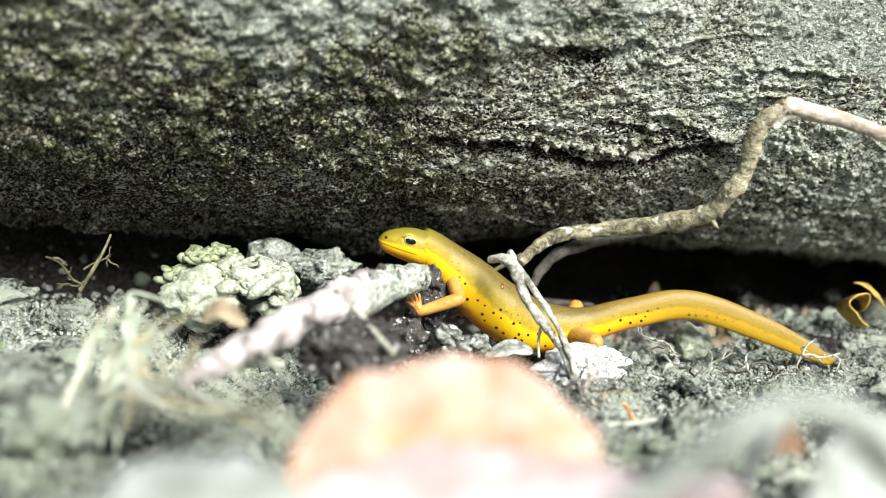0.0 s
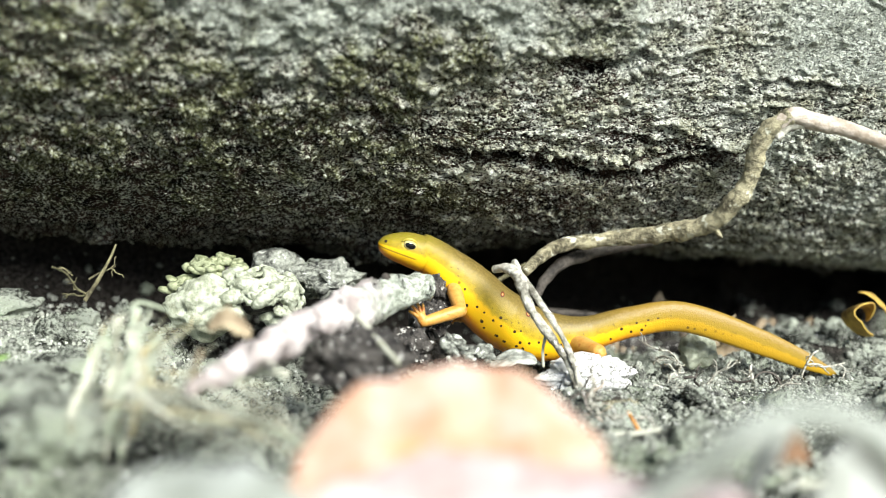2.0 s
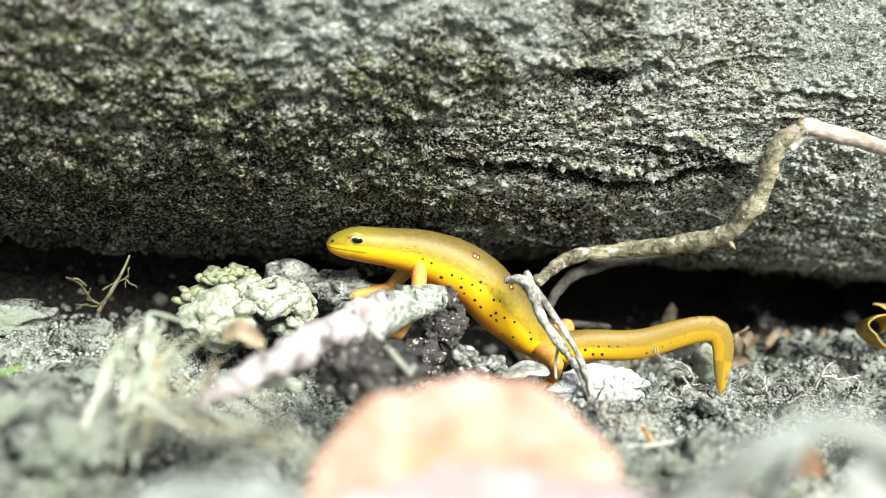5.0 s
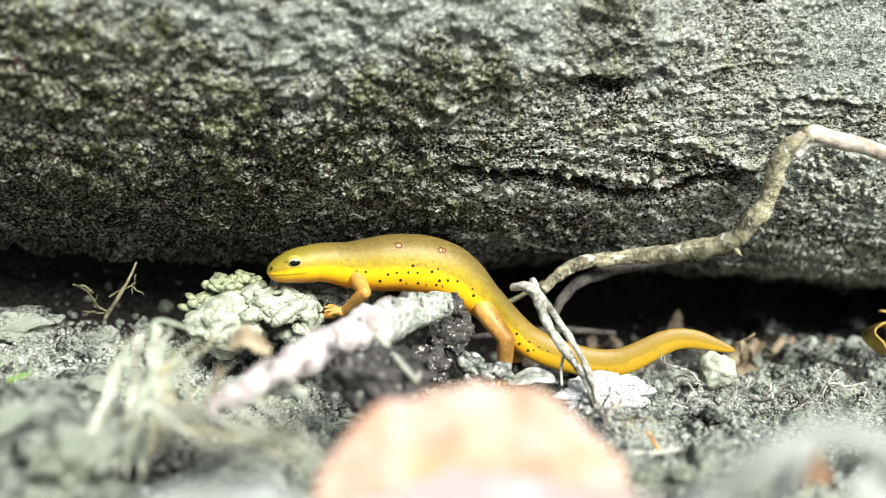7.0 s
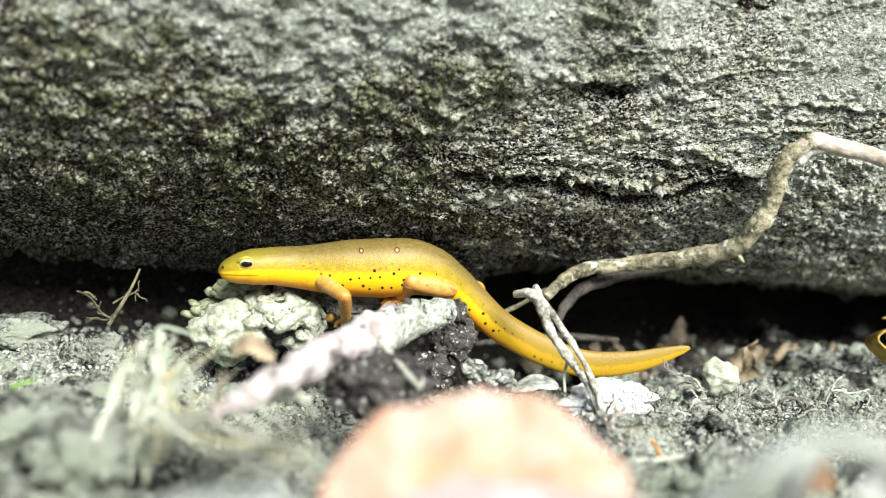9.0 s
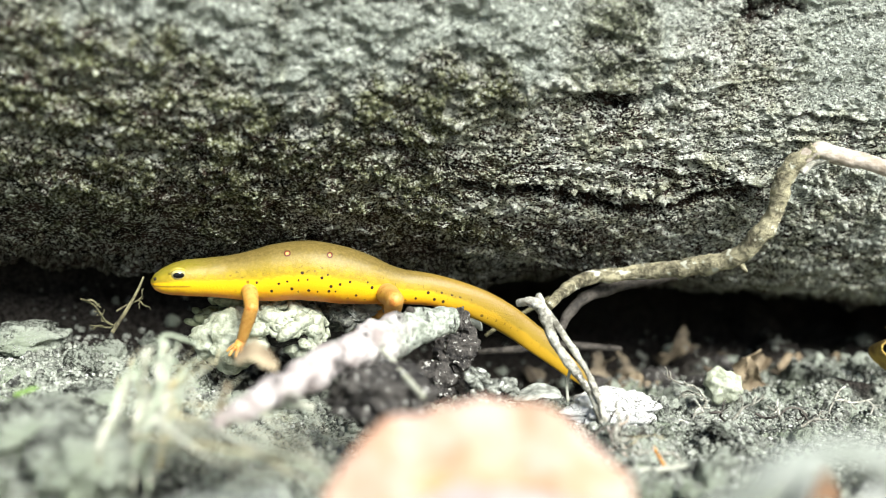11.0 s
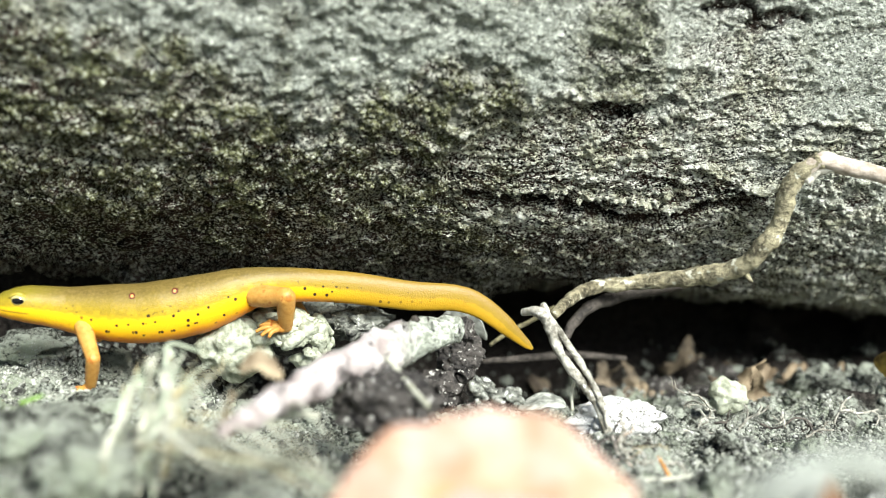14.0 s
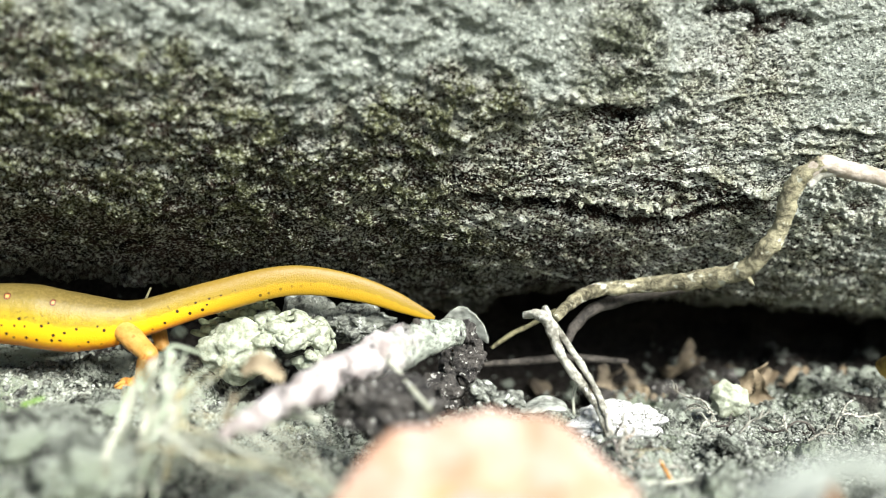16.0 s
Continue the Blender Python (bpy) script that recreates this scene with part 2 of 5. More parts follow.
WHITE_LEAF = plain("whitish_dead_leaf", (0.28, 0.29, 0.25), (0.52, 0.53, 0.51), 350, bump=0.5)
TAN_LEAF = plain("tan_dead_leaf", (0.14, 0.10, 0.06), (0.42, 0.34, 0.22), 350, bump=0.5)
BROWN_LEAF = plain("brown_litter_leaf", (0.09, 0.07, 0.05), (0.30, 0.24, 0.16), 350, bump=0.6)
GREY_LEAF = plain("grey_dead_leaf", (0.14, 0.145, 0.125), (0.52, 0.54, 0.48), 800, bump=0.6)
BLADE = plain("grey_green_dead_blade", (0.24, 0.26, 0.22), (0.42, 0.44, 0.40), 300, bump=0.5)
RUST = plain("rust_dead_leaf", (0.10, 0.05, 0.025), (0.22, 0.12, 0.06), 400, bump=0.5)
YELLOW_LEAF = plain("ochre_dead_leaf", (0.16, 0.09, 0.02), (0.50, 0.34, 0.07), 420, bump=0.5)
STRAW = plain("dry_straw", (0.26, 0.26, 0.19), (0.52, 0.52, 0.43), 700, (0.3, 1, 1), bump=0.3)
PAPER = plain("papery_blade", (0.28, 0.32, 0.22), (0.50, 0.54, 0.43), 500, (0.4, 1, 1), bump=0.3)
HAY = plain("yellowish_hay", (0.34, 0.29, 0.15), (0.58, 0.52, 0.34), 600, (0.4, 1, 1), bump=0.3)
ORANGE = plain("orange_needle", (0.45, 0.18, 0.05), (0.70, 0.34, 0.10), 700, bump=0.3)
def netted_material():
    """A dead leaf's white skin between a dark net of veins."""
    n = Nodes("white_netted_leaf", 0.7)
    v = n.coords()
    wander = n.node("ShaderNodeTexNoise", Vector=v, Scale=900.0, Detail=2.0).outputs["Color"]
    bent = n.node("ShaderNodeVectorMath", Vector=v)
    bent.operation = "MULTIPLY_ADD"
    n.put(bent.inputs[0], wander)
    bent.inputs[1].default_value = (0.0009, 0.0009, 0.0009)
    n.put(bent.inputs[2], v)
    cells = n.node("ShaderNodeTexVoronoi", Vector=bent.outputs[0], Scale=1150.0)
    cells.feature = "DISTANCE_TO_EDGE"
    wear = n.span(n.noise(v, 230, 3), 0.40, 0.60, 0.0, 0.055)
    net = n.math("LESS_THAN", cells.outputs["Distance"], wear)
    skin = n.mix(n.span(n.noise(v, 1100, 4), 0.36, 0.62), (0.50, 0.50, 0.48), (0.76, 0.76, 0.74))
    n.color(n.mix(net, skin, (0.10, 0.095, 0.08)))
    n.bump(n.math("SUBTRACT", 1.0, net), 0.8, 0.0004)
    return n.mat


def stick_material():
    """Weathered wood, pinkish white and bare along the stick, grey-green with dark cross cracks at its broken end."""
    n = Nodes("weathered_stick_wood", 0.85)
    v = n.coords()
    x = n.node("ShaderNodeSeparateXYZ", Vector=v).outputs["X"]
    fine = n.noise(v, 1300, 5, 0.7)
    bare = n.mix(n.span(n.noise(v, 300, 4), 0.36, 0.64), (0.42, 0.35, 0.33), (0.80, 0.73, 0.71))
    crust = n.mix(n.span(fine, 0.36, 0.62), (0.20, 0.22, 0.17), (0.66, 0.70, 0.60))
    col = n.mix(n.span(n.math("ADD", x, n.math("MULTIPLY", n.math("SUBTRACT", n.noise(v, 260, 3), 0.5), 0.012)), -0.010, -0.005), bare, crust)
    rings = n.noise(n.stretch(v, 1.0, 0.25, 0.3), 560, 4, 0.65)
    col = n.mix(n.span(rings, 0.60, 0.66), col, (0.035, 0.03, 0.028))
    n.color(col)
    n.bump(n.math("SUBTRACT", fine, n.math("MULTIPLY", n.span(rings, 0.55, 0.66), 1.2)), 1.0, 0.0008)
    return n.mat


STICK = stick_material()
NETTED = netted_material()
GREEN = plain("fresh_green_leaf", (0.10, 0.22, 0.03), (0.26, 0.45, 0.08), 500, bump=0.3)


# ---- mesh helpers ----
def mesh_from(name, verts, faces, material, smooth=True):
    me = bpy.data.meshes.new(name)
    me.from_pydata([tuple(v) for v in verts], [], faces)
    me.materials.append(material)
    if smooth:
        me.shade_smooth()
    me.update()
    return me


def grid_mesh(name, p, material, wrap=False):
    """A sheet from an array of points, rows by columns; wrap joins the last column to the first."""
    r, c = p.shape[:2]
    i = np.arange(r * c).reshape(r, c)
    if wrap:
        i = np.concatenate([i, i[:, :1]], 1)
    quads = np.stack([i[:-1, :-1], i[:-1, 1:], i[1:, 1:], i[1:, :-1]], -1).reshape(-1, 4)
    me = bpy.data.meshes.new(name)
    me.vertices.add(r * c)
    me.vertices.foreach_set("co", p.reshape(-1).astype(np.float32))
    me.loops.add(quads.size)
    me.loops.foreach_set("vertex_index", quads.reshape(-1).astype(np.int32))
    me.polygons.add(len(quads))
    me.polygons.foreach_set("loop_start", np.arange(0, quads.size, 4, dtype=np.int32))
    me.update(calc_edges=True)
    me.validate()
    me.materials.append(material)
    me.shade_smooth()
    return me


def put_values(me, name, values):
    me.attributes.new(name, "FLOAT", "POINT").data.foreach_set("value", np.asarray(values, np.float32).reshape(-1))


def part(name, me, parent, label="", at=None):
    ob = new(name, me)
    ob.parent = parent
    if at is not None:
        ob.matrix_basis = at
    return tagged(ob, label) if label else ob


def thing(name, label, category, group="", kind="", at=(0, 0, 0)):
    ob = new(name)
    ob.location = at
    return tagged(ob, label, category, group, kind)


def spline(points, n):
    """n points along a smooth curve through the given ones, evenly spaced."""
    p = np.asarray(points, float)
    if len(p) < 3:
        return p[0] + (p[-1] - p[0]) * np.linspace(0, 1, n)[:, None]
    e = np.vstack([2 * p[0] - p[1], p, 2 * p[-1] - p[-2]])
    out = []
    for k in range(len(p) - 1):
        a, b, c, d = e[k:k + 4]
        t = np.linspace(0, 1, 24, endpoint=k == len(p) - 2)[:, None]
        out.append(0.5 * (2 * b + (c - a) * t + (2 * a - 5 * b + 4 * c - d) * t ** 2 + (3 * b - a - 3 * c + d) * t ** 3))
    q = np.vstack(out)
    s = np.concatenate([[0], np.cumsum(np.linalg.norm(np.diff(q, axis=0), axis=1))])
    g = np.linspace(0, s[-1], n)
    return np.stack([np.interp(g, s, q[:, k]) for k in range(3)], 1)


def tube(name, points, radii, material, rough=0.15, bumps=700, sides=12, step=0.5, seed=0, flat=1.0):
    """A knobbly tapered stem through points in mm, radii in mm, closed at both ends; origin at its first point."""
    pts = np.asarray(points, float)
    length = np.linalg.norm(np.diff(pts, axis=0), axis=1).sum()
    n = max(6, int(length / step))
    q = spline(pts, n)
    r = np.interp(np.linspace(0, 1, n), np.linspace(0, 1, len(radii)), radii)
    tangent = np.gradient(q, axis=0)
    tangent /= np.linalg.norm(tangent, axis=1)[:, None]
    side = np.cross(tangent, (0.13, 0.31, 0.94))
    side /= np.linalg.norm(side, axis=1)[:, None] + 1e-9
    top = np.cross(side, tangent)
    ang = np.linspace(0, 2 * np.pi, sides, endpoint=False)
    ring = side[:, None] * np.cos(ang)[None, :, None] + top[:, None] * np.sin(ang)[None, :, None] * flat
    base = q[:, None] + ring * r[:, None, None]
    d = (fbm(base * bumps * MM + seed * 3.7, 3, seed) - 0.5) * 2 * rough
    base = q[:, None] + ring * (r[:, None] * (1 + d))[..., None]
    verts = (base - pts[0]).reshape(-1, 3) * MM
    faces = [(k * sides + j, k * sides + (j + 1) % sides, (k + 1) * sides + (j + 1) % sides, (k + 1) * sides + j)
             for k in range(n - 1) for j in range(sides)]
    verts = np.vstack([verts, (q[0] - pts[0]) * MM, (q[-1] - pts[0]) * MM])
    c0, c1, last = n * sides, n * sides + 1, (n - 1) * sides
    faces += [(c0, (j + 1) % sides, j) for j in range(sides)] + [(c1, last + j, last + (j + 1) % sides) for j in range(sides)]
    return mesh_from(name, verts, faces, material)


def at_mm(p):
    return Matrix.Translation(Vector(p) * MM)


ICO = {}


def ico(level):
    if level not in ICO:
        bm = bmesh.new()
        bmesh.ops.create_icosphere(bm, subdivisions=level, radius=1)
        bm.verts.ensure_lookup_table()
        ICO[level] = np.array([v.co[:] for v in bm.verts]), [tuple(v.index for v in f.verts) for f in bm.faces]
        bm.free()
    return ICO[level]


def lumps(name, places, sizes, material, level=2, rough=0.5, seed=0, freq=1.3, smooth=True):
    """Many knobbly lumps in one mesh: places and sizes (three half axes each) in mm."""
    v, f = ico(level)
    rng = np.random.default_rng(seed)
    places, sizes = np.asarray(places, float), np.asarray(sizes, float)
    count = len(places)
    shapes = []
    for _ in range(min(count, 60)):
        d = 1 + (fbm(v * freq + rng.uniform(0, 90, 3), 3, seed) - 0.5) * 2 * rough
        shapes.append((v * d[:, None]) @ np.array(Euler(rng.uniform(0, 6.3, 3)).to_matrix()).T)
    shapes = np.array(shapes)[np.arange(count) % len(shapes)]
    g = rng.uniform(0, 6.3, count)
    c, s = np.cos(g)[:, None], np.sin(g)[:, None]
    if count > 1:
        shapes = np.stack([shapes[..., 0] * c - shapes[..., 1] * s, shapes[..., 0] * s + shapes[..., 1] * c, shapes[..., 2]], -1)
    verts = (shapes * sizes[:, None] + places[:, None]).reshape(-1, 3) * MM
    tris = (np.array(f)[None] + (np.arange(count) * len(v))[:, None, None]).reshape(-1, 3)
    me = bpy.data.meshes.new(name)
    me.vertices.add(len(verts))
    me.vertices.foreach_set("co", verts.reshape(-1).astype(np.float32))
    me.loops.add(tris.size)
    me.loops.foreach_set("vertex_index", tris.reshape(-1).astype(np.int32))
    me.polygons.add(len(tris))
    me.polygons.foreach_set("loop_start", np.arange(0, tris.size, 3, dtype=np.int32))
    me.update(calc_edges=True)
    me.materials.append(material)
    if smooth:
        me.shade_smooth()
    return me


def sheet(name, outline, curl, material, thick=0.25, n=26, seed=0, ragged=0.06):
    """A leaf: outline(v) gives its half width along its length v from 0 to 1, curl(u, v) its place in mm; made solid."""
    us, vs = np.linspace(-1, 1, n), np.linspace(0, 1, int(n * 1.4))
    rng = np.random.default_rng(seed)
    rag = 1 + ragged * (rng.random((len(vs), 2)) - 0.5) * 2
    p = np.zeros((len(vs), n, 3))
    for i, v in enumerate(vs):
        for j, u in enumerate(us):
            w = outline(v) * (rag[i, 0] if u < 0 else rag[i, 1])
            p[i, j] = curl(u * w, v)
    wob = fbm(p * 0.35 + seed, 3, seed) - 0.5
    p[..., 2] += wob * 1.2
    gu, gv = np.gradient(p, axis=1), np.gradient(p, axis=0)
    nor = np.cross(gu, gv)
    nor /= np.linalg.norm(nor, axis=2)[..., None] + 1e-9
    top, low = p + nor * thick / 2, p - nor * thick / 2
    r, c = p.shape[:2]
    verts = np.vstack([top.reshape(-1, 3), low.reshape(-1, 3)]) * MM
    k, faces = r * c, []
    for i in range(r - 1):
        for j in range(c - 1):
            a = i * c + j
            faces += [(a, a + 1, a + c + 1, a + c), (k + a, k + a + c, k + a + c + 1, k + a + 1)]
    rim = [j for j in range(c)] + [i * c + c - 1 for i in range(1, r)] + [(r - 1) * c + j for j in range(c - 2, -1, -1)] + [i * c for i in range(r - 2, 0, -1)]
    faces += [(rim[i], k + rim[i], k + rim[(i + 1) % len(rim)], rim[(i + 1) % len(rim)]) for i in range(len(rim))]
    return mesh_from(name, verts, faces, material)


# ---- the fallen log ----
AXIS = np.array((1, 0.25, -0.115)) / np.linalg.norm((1, 0.25, -0.115))
FRONT = np.cross(AXIS, (0, 0, 1)) / np.linalg.norm(np.cross(AXIS, (0, 0, 1)))
RISE = np.cross(FRONT, AXIS) * np.sign(np.cross(FRONT, AXIS)[2])
MIDDLE, RADIUS, GIRTH = np.array((0, 43.2, 77.8)), 70.0, 0.92


def near_line(u, arc, line):
    """Distance in mm from each place on the bark to a line drawn on it, and whether the place is above it."""
    best = np.full(u.shape, 1e9)
    above = np.zeros(u.shape)
    for (u0, f0), (u1, f1) in zip(line[:-1], line[1:]):
        a0, a1 = math.radians(f0) * RADIUS, math.radians(f1) * RADIUS
        du, da = u1 - u0, a1 - a0
        t = np.clip(((u - u0) * du + (arc - a0) * da) / (du * du + da * da), 0, 1)
        d = np.hypot(u - u0 - t * du, arc - a0 - t * da)
        above = np.where(d < best, a0 + t * da - arc, above)
        best = np.minimum(best, d)
    return best, above


def fallen_log():
    us = np.concatenate([np.linspace(-600, -90, 60), np.arange(-88, 96, 0.21), np.linspace(98, 600, 60)])
    phis = np.radians(np.concatenate([np.linspace(-14, 4, 30), np.arange(4.2, 88, 0.175), np.linspace(88.5, 344, 80)]))
    u, phi = np.meshgrid(us, phis, indexing="ij")
    arc = phi * RADIUS
    round_ = FRONT * np.cos(phi)[..., None] - RISE * np.sin(phi)[..., None]
    p0 = np.array((0, 60, 81.1)) + AXIS * u[..., None] + round_ * RADIUS
    flow = np.stack([u, arc * 1.0, 0 * u], -1)
    warp = (fbm(p0 * 0.05, 3, 5) - 0.5) * 14
    long_ = np.stack([u / 9.0, (arc + warp) / 1.9, 0 * u + 3.1], -1)
    ridges = 1 - np.abs(2 * fbm(long_, 3, 11) - 1) * 1.6
    plates = ramp(fbm(np.stack([u / 6.0, (arc + warp) / 2.4, 0 * u + 9.7], -1), 3, 21), 0.47, 0.56)
    grain = fbm(p0 / 0.95, 3, 31)
    crumbs = ramp(fbm(p0 / 1.5, 2, 41), 0.5, 0.72)
    swell = fbm(p0 / 26.0, 3, 51) - 0.5
    moss = ramp(fbm(p0 / 22.0, 3, 61) + (-u + 0) / 72, 0.46, 0.70) * ramp(np.degrees(phi) + 30 * (fbm(p0 / 9.0, 3, 63) - 0.5), 66, 44)
    moss = moss + 0.4 * ramp(fbm(p0 / 11.0, 3, 65), 0.55, 0.7) * ramp(np.degrees(phi), 60, 40) * (1 - moss)
    tufts = fbm(p0 / 2.6, 3, 71)
    stain = ramp(np.hypot((u - STAIN[0][0]) / 0.75, (np.degrees(phi) - STAIN[0][1]) * 1.22) + 8 * (fbm(p0 / 3.0, 3, 67) - 0.5), 14, 5)
    moss = np.maximum(moss, stain)
    clump = ramp(fbm(p0 / 3.2, 3, 73), 0.40, 0.58)
    edges = ramp(np.hypot(u - BARE[0][0], (np.degrees(phi) - BARE[0][1]) * 1.22), 17, 7)
    streak = 0.6 * fbm(np.stack([u / 16, arc / 11, 0 * u], -1), 3, 81) + 0.4 * fbm(np.stack([u / 3.0, arc / 30, 0 * u + 6.6], -1), 3, 83)
    # grey lichen film; kept to the upper bark, it also carries that side's light
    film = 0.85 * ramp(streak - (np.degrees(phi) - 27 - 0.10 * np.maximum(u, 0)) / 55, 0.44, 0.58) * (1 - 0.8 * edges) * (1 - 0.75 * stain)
    relief = 0.45 * ramp(ridges, 0.25, 1.0) + 0.35 * plates + 0.25 * crumbs
    q = np.stack([u / 0.95, (arc + warp) / 0.66, 0 * u + 5.5], -1)
    granules = ramp(value_noise(q, 35) * 0.6 + value_noise(q * 1.9 + 7, 36) * 0.4, 0.45, 0.62)
    patch = ramp(fbm(np.stack([u / 15, arc / 7, 0 * u + 2.2], -1), 4, 37), 0.36, 0.64)
    # fades pale to dark down the log: its shading is put into the colour
    light_fall = ramp(np.degrees(phi) - 0.22 * u, 84, 25)
    cover_and_light = ramp(patch * 0.55 + light_fall * 0.75, 0.35, 1.05)
    relief = 0.14 * relief + 0.30 * granules + 0.46 * cover_and_light
    d = 1.8 * swell + 0.18 * ramp(ridges, 0.2, 1.0) + 0.20 * plates + 0.35 * (grain - 0.5) + 0.9 * (fbm(p0 / 0.5, 2, 57) - 0.5) * (1 - 0.6 * film) + 0.25 * crumbs + 0.25 * granules
    d = d + 10 * (fbm(p0 / 5.5, 4, 55) - 0.5) * ramp(np.degrees(phi), 60, 76)
    d = d - 6.5 * ramp(np.degrees(phi), 56, 78) * ramp(u, 0, 24)
    d = d * (1 - 0.6 * film) + moss * (2.6 * (tufts - 0.45) + 1.0 * clump + 0.4 * grain) + 0.2 * film
    moss = np.maximum(moss * (0.35 + 0.65 * clump), 0.8 * stain)
    rib = 1 - np.abs(2 * fbm(np.stack([u / 16, (arc + warp) / 4.2, 0 * u + 4.4], -1), 3, 45) - 1)
    flake = ramp(rib, 0.92, 0.985) * ramp(fbm(p0 / 12.0, 2, 47) + u / 260, 0.42, 0.58)
    d = d + 0.5 * flake * (0.3 + granules)
    relief = relief + 0.40 * flake
    drift, sway = (fbm(p0 / 3.0, 2, 91) - 0.5) * 3, (fbm(p0 / 2.2, 2, 95) - 0.5) * 2.4
    for line, depth, wide, lip in CRACKS:
        far, above = near_line(u + drift, arc + sway, line)
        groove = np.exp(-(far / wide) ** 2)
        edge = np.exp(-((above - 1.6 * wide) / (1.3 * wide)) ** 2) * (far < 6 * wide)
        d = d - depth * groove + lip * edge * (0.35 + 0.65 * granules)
        # cracks take the dark bark colour, so their shade is painted in
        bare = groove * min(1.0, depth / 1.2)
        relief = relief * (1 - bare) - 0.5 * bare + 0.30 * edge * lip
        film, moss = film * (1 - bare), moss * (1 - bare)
    bow, gaps = (fbm(p0 / 4.0, 3, 99) - 0.5) * 3.0, ramp(fbm(p0 / 2.2, 2, 93), 0.30, 0.52)
    for line in RIDGES:
        far, _ = near_line(u, arc + bow, line)
        crust = np.exp(-(far / 0.55) ** 2) * gaps
        d = d + crust * (0.35 + 0.5 * granules)
        relief, film = relief + 0.55 * crust, film * (1 - crust)
    far, _ = near_line(u + (fbm(p0 / 3.0, 2, 97) - 0.5) * 2.5, arc, SEAM)
    film = np.maximum(film, 0.9 * np.exp(-(far / 1.3) ** 2))
    relief = relief + 0.9 * np.exp(-(far / 1.2) ** 2)
    p = MIDDLE + (AXIS * u[..., None] + round_ * (RADIUS + d)[..., None]) * GIRTH
    log = tagged(new("fallen_log"), "weathered grey-brown fallen log with cracked mossy lichened bark", "log")
    log.location = Vector(MIDDLE) * MM
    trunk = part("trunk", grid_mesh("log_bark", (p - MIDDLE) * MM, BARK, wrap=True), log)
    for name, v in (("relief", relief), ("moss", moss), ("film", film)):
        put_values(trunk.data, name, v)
    for k in (-600, 600):
        n = 64
        ang = np.linspace(0, 2 * np.pi, n, endpoint=False)
        rim = AXIS * k + (FRONT * np.cos(ang)[:, None] - RISE * np.sin(ang)[:, None]) * (RADIUS + 1)
        rim = rim * GIRTH
        part("cut_end", mesh_from("log_end", np.vstack([rim, AXIS * k * 1.002 * GIRTH]) * MM, [(n, i, (i + 1) % n) for i in range(n)], END_WOOD, False), log, "pale sawn end grain")


BARE, STAIN = [(28.5, 22.6)], [(8.6, 17.8)]
RIDGES = [
    [(-15.7, 31.1), (-13.0, 29.7), (-6.7, 28.2), (-2.8, 26.5), (1.6, 24.8), (4.8, 25.2), (9.1, 24.8), (15.2, 24.0)],
    [(-6.5, 41.0), (0.2, 39.6), (7.5, 39.4), (15.4, 40.6), (23.3, 39.5), (28.9, 38.3)],
    [(12.8, 34.5), (18.6, 32.1), (23.3, 31.1)],
    [(31.2, 37.0), (37.7, 35.8), (42.3, 35.0)],
    [(38.7, 26.9), (42.6, 25.1), (48.6, 24.2), (55.1, 24.1)],
    [(-14.6, 31.9), (-7.7, 30.3), (1.1, 29.0)],
    [(-16.3, 26.3), (-11.0, 25.0)],
    [(35.9, 29.7), (42.5, 28.4), (51.2, 28.6)],
    [(24.4, 33.5), (31.7, 33.6), (37.2, 32.2)],
]
SEAM = [(15.5, 11.5), (16.4, 15.6), (17.4, 19.7), (18.3, 24.5), (16.8, 26.3)]
CRACKS = [
    ([(-9.3, 41.5), (-1.3, 42.6), (3.8, 41.6), (10.2, 42.6), (14.9, 42.9), (20.7, 44.0), (24.9, 42.8), (29.4, 42.3), (33.2, 39.3), (38.9, 38.0)], 2.6, 0.95, 0.45),
    ([(7.3, 41.6), (14.1, 41.0), (22.3, 40.7), (26.6, 38.9), (36.7, 36.0)], 0.8, 0.6, 0.5),
    ([(-13.3, 30.6), (-7.5, 28.8), (-1.9, 26.5), (3.6, 26.4), (11.1, 26.3), (17.0, 26.7)], 0.15, 0.9, 0.8),
    ([(8.3, 26.4), (13.0, 26.3), (17.1, 25.9), (18.9, 24.3)], 1.6, 1.2, 0.3),
    ([(20.9, 12.1), (26.7, 11.0), (30.1, 12.5), (33.2, 11.5), (37.6, 11.3)], 1.7, 0.9, 0.8),
]
CRACKS += [
    ([(28.5, 13.6), (32.0, 13.7), (35.0, 12.3)], 1.2, 0.7, 0.5),
    ([(37.5, 27.6), (42.6, 25.4), (48.5, 24.6), (55.3, 25.1)], 0.6, 0.7, 0.6),
    ([(32.7, 36.5), (41.5, 36.7), (47.2, 35.4)], 0.9, 0.7, 0.5),
    ([(-25.3, 31.6), (-19.8, 29.1), (-17.7, 27.0)], 0.2, 0.8, 0.6),
    ([(19.0, 36.0), (27.5, 36.5), (34.3, 35.5)], 0.7, 0.7, 0.3),
]
fallen_log()


# ---- the ground ----
def ground_height(x, y):
    """Height in mm of the bare soil at x, y in mm, with a bank added behind the log."""
    bank = 5 * ramp(-x, -8, 80) * ramp(-y, -60, -10) + 2.5 * ramp(-x, 20, 70) * ramp(y, -70, -30)
    hollow = -7 * np.exp(-(((x - 10) / 22) ** 2 + ((y - 30) / 26) ** 2))
    # unseen bank added behind the log to keep light out of the hollow
    behind = y - 0.25 * x
    rise = (13 - 0.115 * x) * ramp(behind, 31, 55) + 36 * ramp(behind, 58, 105)
    return (bank + hollow) * ramp(np.hypot(x, y), 900, 150) + rise * ramp(np.abs(x), 900, 600) * ramp(y, 900, 300)


